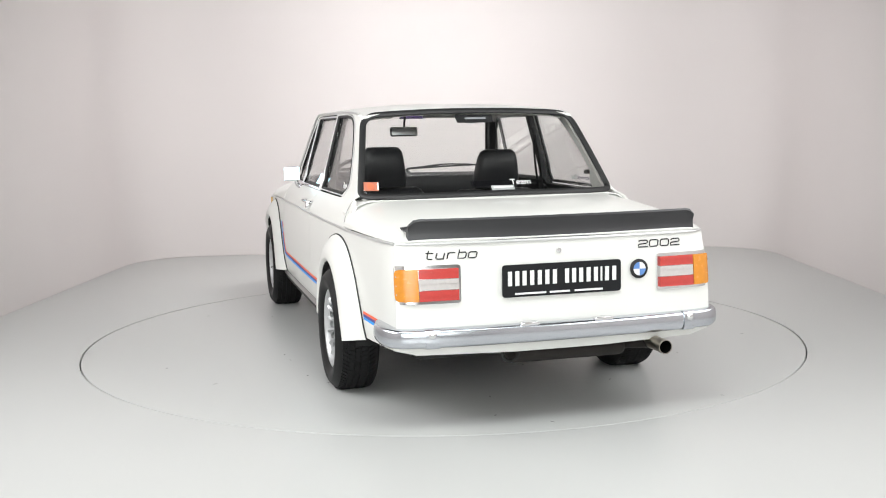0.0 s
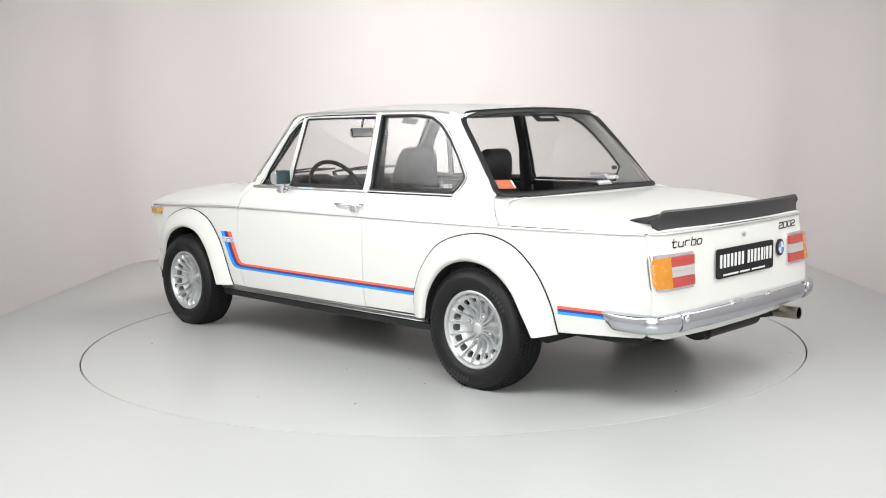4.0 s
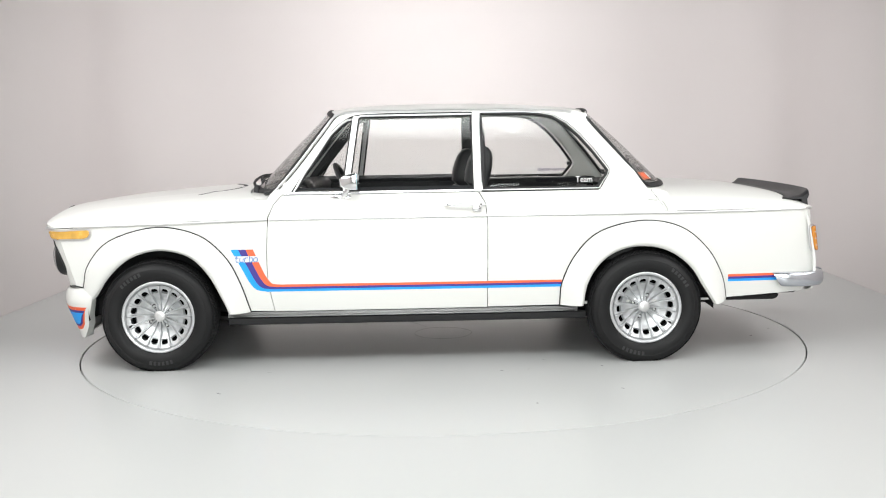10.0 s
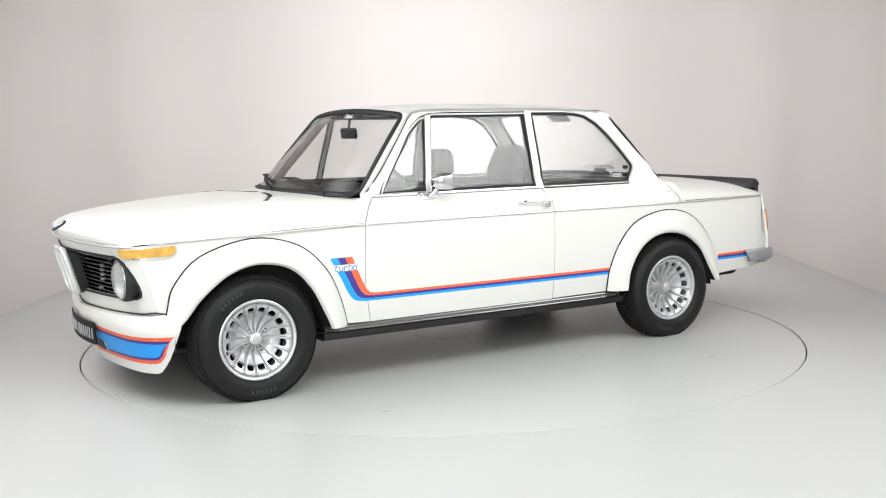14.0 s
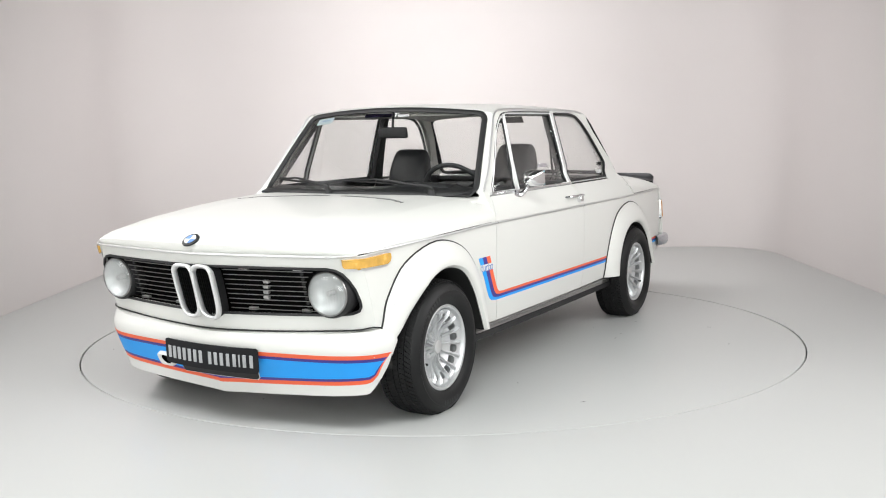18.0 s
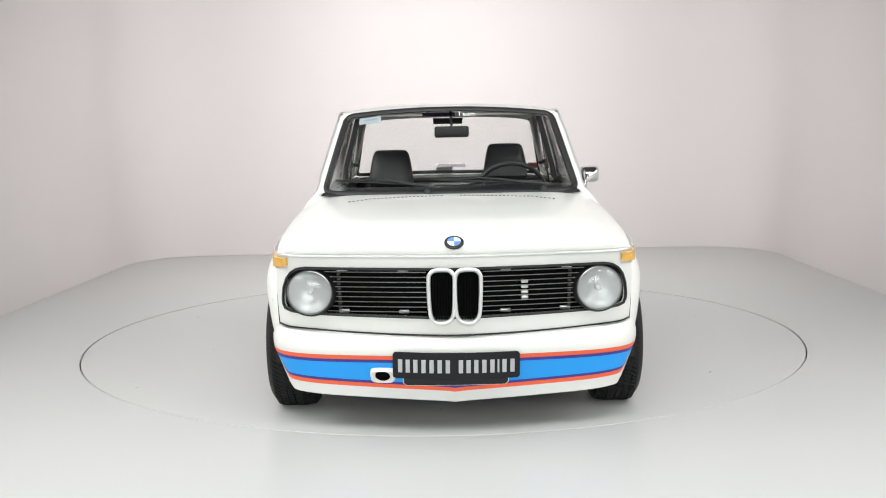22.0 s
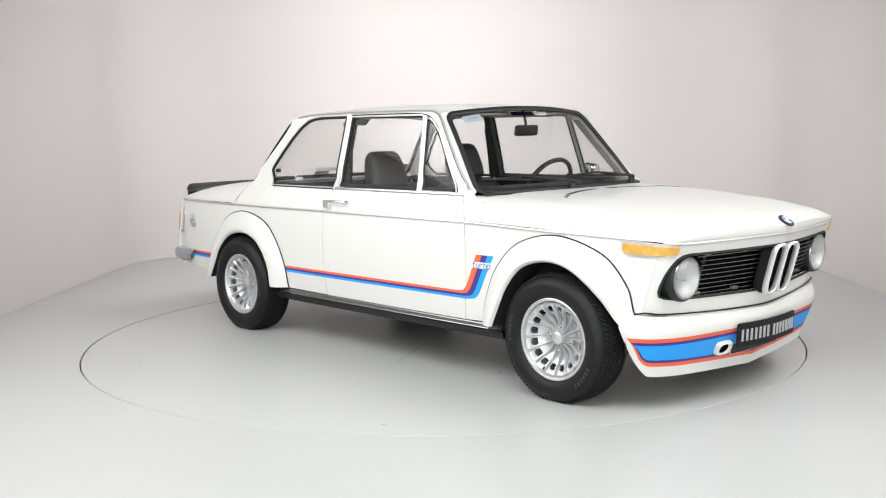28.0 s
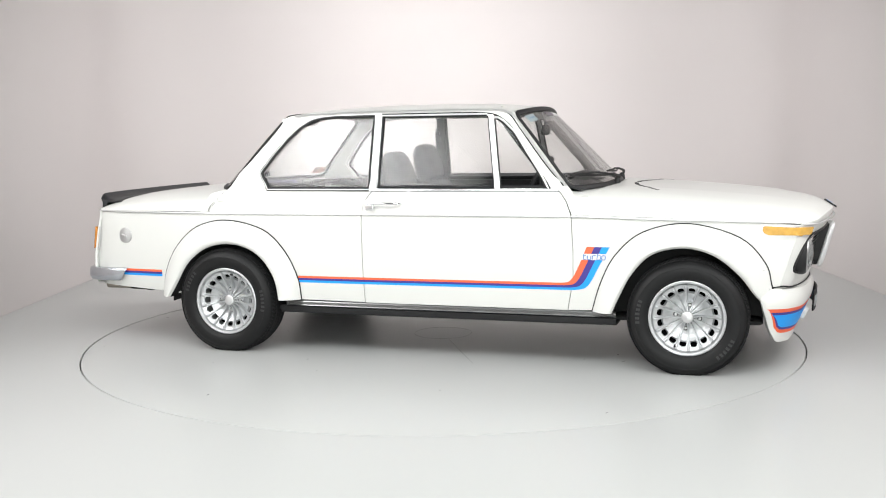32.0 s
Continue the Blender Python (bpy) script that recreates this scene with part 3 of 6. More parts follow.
def door_mirror(d):
    y = side_y(0.28, 0.885)
    m = part("door_mirror", tube(smooth_path([(0.300, y - 0.002, 0.868), (0.292, y + 0.016, 0.880), (0.276, y + 0.030, 0.900), (0.264, y + 0.036, 0.925)], 5), lambda t: 0.016 - 0.006 * t, seg=10), CHROME, d, "chrome door mirror on a stalk")
    part("mirror_foot", place(lathe([(0, 0.022), (0.02, 0.02), (0.05, 0.012), (0.055, 0.0)], 20), Matrix.Translation((0.306, y - 0.004, 0.868)) @ Matrix.Diagonal((1.15, 1, 0.42, 1))), CHROME, m)
    at = Matrix.Translation((0.256, MIRROR_Y, 0.954)) @ pose(0, 0, 0, 0, 4, -4) @ Matrix.Diagonal((2.1, 0.84, 1.06, 1))
    rows = []
    for x, w, h in ((0.024, 0.016, 0.010), (0.022, 0.032, 0.020), (0.014, 0.046, 0.030), (0.002, 0.055, 0.037), (-0.010, 0.058, 0.040), (-0.016, 0.058, 0.040), (-0.019, 0.055, 0.037)):
        rows.append([at @ Vector((x, w * math.copysign(abs(math.cos(q)) ** 0.45, math.cos(q)), h * math.copysign(abs(math.sin(q)) ** 0.45, math.sin(q)))) for q in np.linspace(0, 2 * math.pi, 28, endpoint=False)])
    rows.insert(0, [at @ Vector((0.0245, 0, 0))] * 28)
    part("mirror_shell", grid(rows, (1, 0, 0), close=True), CHROME, m, "chrome mirror shell", angle=50)
    part("mirror_pane", place(box((-0.0205, -0.054, -0.036), (-0.017, 0.054, 0.036), 0.001), at), MIRROR, m, "mirror glass")


def sweep(e):
    """How far the nose falls back from its middle; e runs from 0 to 1 at the corner."""
    return 0.090 * (math.sqrt(e * e + 0.0064) - 0.08) + 0.040 * e**3


def hood_fullness(u):
    """How square the bonnet's cross-section is, from the windscreen to the nose."""
    return 5.2 + 1.4 * max(0.0, 1 - u / 0.6) - 2.6 * max(0.0, (u - 0.35) / 0.65) ** 1.3


def hood_point(u, th):
    """u runs from the windscreen to the nose, th across from -1 to 1."""
    a = th * math.pi / 2
    n = hood_fullness(u)
    eta = math.copysign(abs(math.sin(a)) ** (2 / n), th) if th else 0.0
    e = abs(eta)
    q = max(0.0, min(1.0, (e - 0.78) / 0.18))
    xr = 0.835 - 0.085 * e**2 - 0.105 * q * q * (3 - 2 * q) + 0.035 * max(0, (e - 0.955) / 0.045)
    xf = 1.945 - sweep(e) - 0.052 * max(0, (e - 0.86) / 0.14) ** 2
    x = xr + (xf - xr) * u
    w = W(0.68 + (1.795 - 0.68) * u) - 0.003
    zw = 0.774 + (0.7385 - 0.774) * u ** 1.5
    zc = HOOD_Z(xr + (1.945 - xr) * u)
    crease = (0.0035 * max(0.0, 1 - abs(e - 0.50) / 0.06) + 0.002 * max(0.0, 1 - abs(e - 0.80) / 0.04)) * (1 - u**3) * min(1.0, u * 5)
    return Vector((x, eta * w, zw + (zc - zw) * max(0, math.cos(a)) ** 1.0 + crease))


def hood_and_boot():
    ths = list(np.linspace(-1, 1, 61))
    half = [math.asin(e ** 3.0) * 2 / math.pi for e in np.linspace(0.05, 0.80, 16)] + list(np.linspace(0.36, 1, 20))
    fine = [-t for t in half[::-1]] + [0.0] + half
    us = [0, 0.04, 0.1, 0.2, 0.3, 0.4, 0.5, 0.6, 0.7, 0.78, 0.85, 0.9, 0.94, 0.97, 0.99, 1.0]
    rows = [[hood_point(u, t) for t in fine] for u in us]
    rows.append([p + Vector((-0.001, 0, -0.004 - (p.z - 0.7385) * 0.5)) for p in rows[-1]])
    rows.append([Vector((p.x - 0.010, p.y, 0.7365)) for p in rows[-2]])
    hood = part("bonnet", grid(rows, (0, 0, 1), 0.008), PAINT, car, angle=50)
    # air slots near the windscreen: black blocks paint the shade of the openings
    for k in range(48):
        y = (0.046 + 0.0185 * (k // 2)) * (1 if k % 2 else -1)
        xv = 0.918 + 0.140 * (abs(y) / 0.45) ** 2
        u = 0.1
        for _ in range(6):
            n = hood_fullness(u)
            th = math.asin(min(1.0, abs(y) / (W(0.68 + 1.115 * u) - 0.003)) ** (n / 2)) * 2 / math.pi
            u += (xv - hood_point(u, th).x) / 1.1
        zz = hood_point(u, th).z
        slot = place(box((-0.011, -0.0048, -0.006), (0.011, 0.0048, 0.0010), 0.0, 1), Matrix.Translation((xv, y, zz)) @ pose(0, 0, 0, 0, 3.5, 0))
        part("air_slot", slot, BLACK, hood)
    # trim across the nose
    nose = [Vector((p.x + 0.004, p.y, 0.7345)) for p in rows[-2]]
    part("nose_trim", tube(nose, 0.0055, seg=8, up=(0, 0, 1)), SATIN, car, "satin metal trim across the nose")
    badge(hood, Vector((1.932, 0.0, 0.787)), Vector((0.55, 0, 0.83)), 0.037)
    # boot lid
    rows = []
    for u in (0, 0.05, 0.15, 0.3, 0.45, 0.6, 0.7, 0.8, 0.87, 0.92, 0.96, 0.985, 1.0):
        row = []
        for t in ths:
            a = t * math.pi / 2
            n = 4.2 + 3.0 * max(0.0, 1 - u / 0.5)
            eta = math.copysign(abs(math.sin(a)) ** (2 / n), t) if t else 0.0
            e = abs(eta)
            xf = -1.478 + 0.165 * min(1, e / 0.92) ** 2.4 - 0.06 * max(0, (e - 0.92) / 0.08)
            xr = -2.197 + 0.048 * e**2.5 + 0.032 * max(0, (e - 0.9) / 0.1) ** 2
            x = xf + (xr - xf) * u
            w = W(-1.372 + (-2.113 + 1.372) * u) - 0.003
            zc = BOOT_Z(xf + (-2.19 - xf) * u)
            row.append(Vector((x, eta * w, 0.7735 + (zc - 0.7735) * max(0, math.cos(a)))))
        rows.append(row)
    rows.append([Vector((p.x + 0.003, p.y, 0.7725)) for p in rows[-1]])
    boot = part("boot_lid", grid(rows, (0, 0, 1), 0.008), PAINT, car, angle=50)
    tail = [Vector((p.x - 0.003, p.y, 0.769)) for p in rows[-2]]
    part("tail_trim", tube(tail, 0.006, seg=8, up=(0, 0, 1)), SATIN, car, "satin metal trim across the tail")
    # deck between rear window and boot lid
    rows = []
    for k in range(11):
        q = k / 8
        row = []
        for y in np.linspace(-0.722, 0.722, 51):
            e = abs(y) / 0.735
            xf = -1.474 + 0.165 * min(1, e / 0.92) ** 2.4
            xg = -1.412 + 0.15 * e**5
            row.append(Vector((xg + (xf - xg) * q, y, 0.892 - 0.060 * (abs(y) / 0.722) ** 7 + 0.004 * (1 - q) - 0.010 * max(0, q - 1) / 0.25)))
        rows.append(row)
    part("rear_deck", grid(rows, (0, 0, 1), 0.006), PAINT, car)
    # cowl under the wipers
    rows = [[Vector((x - 0.085 * (abs(y) / 0.70) ** 2, y, z - 0.03 * (abs(y) / 0.70) ** 3)) for y in np.linspace(-0.69, 0.69, 31)] for x, z in ((0.834, 0.897), (0.80, 0.893), (0.76, 0.888), (0.70, 0.884))]
    part("cowl", grid(rows, (0, 0, 1), 0.006), PAINT, car)
    for s, _ in SIDES:
        foot = [wind_at(s * v, 1.0) - Vector((0.004, 0, 0.014)) for v in (0.70, 0.80, 0.88, 0.94, 0.975, 0.995)]
        foot += [Vector((x, s * (side_y(x, z) - 0.003), z)) for x, z in ((0.674, 0.888), (0.684, 0.850), (0.688, 0.800), (0.688, 0.776))]
        edge = [hood_point(0.012, s * math.asin(e ** (hood_fullness(0.012) / 2)) * 2 / math.pi) - Vector((0, 0, 0.002)) for e in (0.70, 0.76, 0.82, 0.87, 0.91, 0.94, 0.965, 0.985, 0.996, 1.0)]
        rows = [[p, p.lerp(q, 0.5) + Vector((0, 0, 0.002)), q] for p, q in zip(resample(foot, 24), resample(edge, 24))]
        part("scuttle_corner", grid(rows, (0, s * 0.3, 1), 0.004), PAINT, car)
    # rear spoiler
    def boot_z(x, y):
        e = min(abs(y) / (W(x) - 0.003), 0.999)
        return 0.7735 + (BOOT_Z(x) - 0.7735) * math.cos(math.asin(e ** 2.1))
    sp = []
    for y in np.linspace(-0.622, 0.622, 61):
        e = abs(y) / 0.622
        end = max(0.0, (e - 0.90) / 0.10)
        xr = -2.192 + 0.05 * e**2.5
        xf = -2.055 + 0.02 * e**2 + 0.03 * max(0.0, (e - 0.86) / 0.14) ** 1.3
        top = 0.866 - 0.022 * end**4
        row = []
        for q in (0, 0.12, 0.3, 0.5, 0.7, 0.85, 0.95, 1.0):
            x = xf + (xr - xf) * q
            zb = boot_z(min(max(x, -2.15), -1.5), y) + 0.002 + 0.006 * min(1, q * 6)
            row.append(Vector((x, y, zb + (top - zb) * q**2.4)))
        row += [Vector((xr - 0.006, y, top - 0.008)), Vector((xr + 0.004, y, top * 0.6 + 0.772 * 0.4)), Vector((xr + 0.002, y, 0.790)), Vector((xr - 0.006, y, 0.772)), Vector((xr - 0.002, y, 0.766)), Vector((xr + 0.02, y, 0.766))]
        sp.append(row)
    for k in (0, -1):
        c = sum(sp[k], Vector((0, 0, 0))) / len(sp[k])
        sp.insert(0 if k == 0 else len(sp), [c] * len(sp[k]))
    part("rear_spoiler", grid(sp, (-1, 0, 1), 0.01), SPOILER, boot, "black rubber boot spoiler", angle=30)
    part("boot_lock", place(lathe([(0, 0.006), (0.010, 0.005), (0.012, -0.004)], 14, "x"), Matrix.Translation((-2.201, 0.014, 0.722)) @ Matrix.Diagonal((-1, 1, 1, 1))), CHROME, car, "chrome boot lock")


def badge(parent, at, n, r):
    """A round enamel badge: black ring, blue and white quarters."""
    q = n.to_track_quat("Z", "Y").to_matrix().to_4x4()
    m = Matrix.Translation(at) @ q
    b = part("badge", place(lathe([(0, 0.004), (r * 0.9, 0.004), (r, 0.002), (r, -0.004)], 32, "z"), m), BLACK, parent, "round enamel badge")
    for k in range(4):
        bm = bmesh.new()
        vs = [bm.verts.new((0, 0, 0.0055))] + [bm.verts.new((r * 0.70 * math.cos(a), r * 0.70 * math.sin(a), 0.0055)) for a in np.linspace(k * math.pi / 2, (k + 1) * math.pi / 2, 7)]
        bm.faces.new(vs)
        finish(bm, Vector((0, 0, 1)), 0.002)
        part("badge_quarter", place(bm, m), BADGEBLUE if k % 2 else WHITE, parent)


def roof_point(u, v):
    """u from the windscreen to the rear window, v across from -1 to 1."""
    e = abs(v)
    xf = 0.398 - 0.068 * e**2
    xr = -1.012 + 0.030 * e**2
    x = xf + (xr - xf) * u
    ze = 1.307 - 0.028 * max(0, (u - 0.72) / 0.28) ** 2 - 0.020 * max(0, (0.16 - u) / 0.16) ** 1.5
    zz = ze + (max(ROOF_Z(x), ze) - ze) * (1 - e**2.6) ** 0.75
    return Vector((x, v * (side_y(x, ze) + 0.001), zz))


def ROOF_FRONT(v):
    return roof_point(0, v) - Vector((0, 0, 0.002))


def ROOF_REAR(v):
    return roof_point(1, v) - Vector((0, 0, 0.002))


def roof():
    rows = [[roof_point(u, v) for v in np.linspace(-1, 1, 33)] for u in np.linspace(0, 1, 27)]
    part("roof_panel", grid(rows, (0, 0, 1), 0.012), PAINT, car)
    rows = [[Vector((p.x, p.y * 0.93, p.z - 0.03)) for p in r] for r in rows[1:-1]]
    part("headliner", grid(rows, (0, 0, -1), 0.006), LINER, car, "pale headliner")
    for s, _ in SIDES:
        g = [(0.640, 0.915), (0.545, 1.021), (0.412, 1.191), (0.350, 1.272), (0.30, 1.298), (0.20, 1.307), (-0.2, 1.308), (-0.6, 1.306), (-0.80, 1.300), (-0.90, 1.290)]
        g = smooth_path(g, 4)
        part("rain_gutter", tube([Vector((p[0], s * (side_y(p[0], p[1]) + 0.004), p[1])) for p in g], 0.0055, seg=6), SATIN, car, "bright metal rain gutter")
        # black tube in place of the shadow beside the gutter
        part("gutter_joint", tube([Vector((p[0] - 0.014, s * (side_y(p[0] - 0.014, p[1]) - 0.0022), p[1])) for p in g[:17]], 0.0040, seg=6), RUBBER, car)
        # B-post trim
        part("door_post_trim", panel([(-0.384, 0.889), (-0.418, 0.889), (-0.414, 1.302), (-0.380, 1.302)], side(s, 0.004), (0, s, 0), step=0.06, thick=0.01), BRIGHT, car, "bright door post trim")
        part("door_post", panel([(-0.378, 0.88), (-0.424, 0.88), (-0.424, 1.30), (-0.378, 1.30)], side(s, -0.02), (0, s, 0), step=0.06, thick=0.03), BLACK, car)
        q = part("quarter_window", panel(WIN_REAR, pane(s, -0.012), (0, s, 0), step=0.08, thick=0.004), GLASS, car, "clear rear quarter window")
        outline(WIN_REAR, s, -0.003, 0.0085, RUBBER, q, "window_seal")
        big = [(p[0] * 1.0 + (-0.007 if p[0] < -0.7 else (0.004 if p[0] > -0.5 else 0)), p[1] + (0.007 if p[1] > 1.1 else (-0.006 if p[1] < 0.93 else 0.002))) for p in WIN_REAR]
        outline(big, s, 0.0, 0.0035, BRIGHT, q, "window_frame", "chrome quarter window frame")
        part("window_catch", box((-1.066, s * 0.615 - 0.014, 0.966), (-1.045, s * 0.615 + 0.014, 0.988), 0.005), BLACK, q)
        lettering("window_words", "Team", 0.046, text_side(s, -0.955 if s > 0 else -0.80, 0.925, -0.006), WHITE, q, wide=0.85, label="small white words on the window")
        for a, b in ((0.0, 0.085), (0.092, 0.20)):
            x0 = (-0.905 + a) if s > 0 else (-0.86 - a)
            x1 = (-0.905 + b) if s > 0 else (-0.86 - b)
            part("faded_print_bar", panel([(x0, 0.930), (x1, 0.930), (x1, 0.946), (x0, 0.946)], side(s, -0.0075), (0, s, 0), step=0.06, thick=0.001), PALEPRINT, q)


def fillers():
    """The faces between the pillars and the glass, and the gutters under the boot lid's corners."""
    for s, _ in SIDES:
        def loft(body, glass_edge, out):
            rows = [[p, p.lerp(q, 0.5) + Vector(out) * 0.003, q] for p, q in zip(resample(body, 26), resample(glass_edge, 26))]
            part("pillar_face", grid(rows, out, 0.004), PAINT, car)
        up = smooth_path([(0.672, 0.890), (0.545, 1.021), (0.412, 1.191), (0.338, 1.283)], 4)
        body = [Vector((x - 0.004, s * (side_y(x, z) - 0.001), z)) for x, z in up] + [ROOF_FRONT(s * e) for e in (0.985, 0.96, 0.93)]
        rim = [wind_at(s, q) for q in np.linspace(0.99, 0.14, 12)] + [wind_at(s * v, q) for v, q in ((0.993, 0.085), (0.975, 0.05), (0.945, 0.025))]
        loft(body, rim, (0.7, s * 0.7, 0.2))
        body = [Vector((x + 0.003, s * (side_y(x, z) - 0.001), z)) for x, z in C_EDGE] + [ROOF_REAR(s * e) for e in (0.985, 0.965, 0.94)]
        rim = [rear_at(s, q) for q in np.linspace(0.985, 0.22, 12)] + [rear_at(s * v, q) for v, q in ((0.99, 0.13), (0.965, 0.075), (0.935, 0.045))]
        loft(body, rim, (-0.7, s * 0.7, 0.2))
        corner = [(-1.20, 0.58), (-1.36, 0.58), (-1.36, 0.68), (-1.318, 0.722), (-1.26, 0.705), (-1.20, 0.66)]
        part("deck_corner", panel([(x, s * y) for x, y in corner], lambda x, y: Vector((x, y, 0.889 - 0.060 * max(0, (abs(y) - 0.59) / 0.135) ** 1.8)), (0, 0, 1), step=0.03, thick=0.006), PAINT, car)
        seam = [(-1.297, 0.884), (-1.303, 0.872), (-1.320, 0.846), (-1.343, 0.810), (-1.367, 0.768)]
        part("lid_gap", tube([Vector((x, s * (side_y(x, z) - 0.0005), z)) for x, z in seam], 0.0008, seg=6), GAP, car)
        part("boot_gutter", panel([(-1.27, 0.890), (-1.36, 0.762), (-1.43, 0.762), (-1.38, 0.870), (-1.33, 0.885)], side(s, -0.010), (0, s, 0), step=0.03, thick=0.01), PAINT, car)


def text_side(s, x, z, off):
    """A pose for words on the car's side at x, z."""
    p0, p1 = Vector((x, s * (side_y(x, z) + off), z)), Vector((x, s * (side_y(x, z + 0.04) + off), z + 0.04))
    up = (p1 - p0).normalized()
    right = Vector((-s, 0, 0))
    n = right.cross(up).normalized()
    return Matrix.Translation(p0) @ Matrix((right, up, n)).transposed().to_4x4()


def rounded(corners, radii, n=7):
    """A polygon with its corners rounded."""
    out, N = [], len(corners)
    for i in range(N):
        a, b, c = (np.array(corners[(i + k) % N], float) for k in (-1, 0, 1))
        r = radii[i]
        p, q = b + (a - b) / np.hypot(*(a - b)) * r, b + (c - b) / np.hypot(*(c - b)) * r
        for k in range(n + 1):
            t = k / n
            out.append(tuple((1 - t) ** 2 * p + 2 * t * (1 - t) * b + t * t * q))
    return out


def resample(path, n):
    """n points evenly along a path."""
    P = [Vector(p) for p in path]
    d = np.concatenate([[0], np.cumsum([(P[i + 1] - P[i]).length for i in range(len(P) - 1)])])
    out = []
    for q in np.linspace(0, d[-1], n):
        i = min(int(np.searchsorted(d, q, "right")) - 1, len(P) - 2)
        out.append(P[i].lerp(P[i + 1], (q - d[i]) / max(1e-9, d[i + 1] - d[i])))
    return out


HALF, SLANT = 0.59, 0.54


def wind_at(v, q):
    """The windscreen: v across, q from its top to its foot."""
    e = abs(v)
    a = Vector((0.400 - 0.055 * e**2.2, 0.536 * v, 1.313 - 0.030 * v * v))
    b = Vector((0.800 - 0.150 * e**3.4, 0.634 * v, 0.902 - 0.002 * v * v))
    return a.lerp(b, q) + Vector((0.72, 0, 0.69)) * 0.020 * q * (1 - q)


def rear_at(v, q):
    """The rear window: v across, q from its top to its foot."""
    e = abs(v)
    a = Vector((-1.024 + 0.072 * e**3, 0.548 * v, 1.300 - 0.018 * v * v))
    b = Vector((-1.425 + 0.148 * e**5, 0.636 * v, 0.905 - 0.006 * v * v))
    return a.lerp(b, q) + Vector((-0.75, 0, 0.66)) * 0.028 * q * (1 - q)


def screen(at, r_top, r_foot, width, name, out, label):
    """A curved glass with rounded corners in its rubber seal."""
    edge = rounded([(-HALF, 0), (HALF, 0), (HALF, SLANT), (-HALF, SLANT)], [r_top, r_top, r_foot, r_foot])
    g = part(name, panel(edge, lambda a, b: at(a / HALF, b / SLANT), out, step=0.045, thick=0.005), GLASS, car, label)
    o = Vector(out).normalized()
    pts = [at(a / HALF, b / SLANT) + o * 0.003 for a, b in dense(edge, 0.03)]
    part("screen_seal", tube(pts, width, closed=True, seg=10, flat=0.55, up=tuple(out)), RUBBER, g, "black rubber screen seal")
    return g


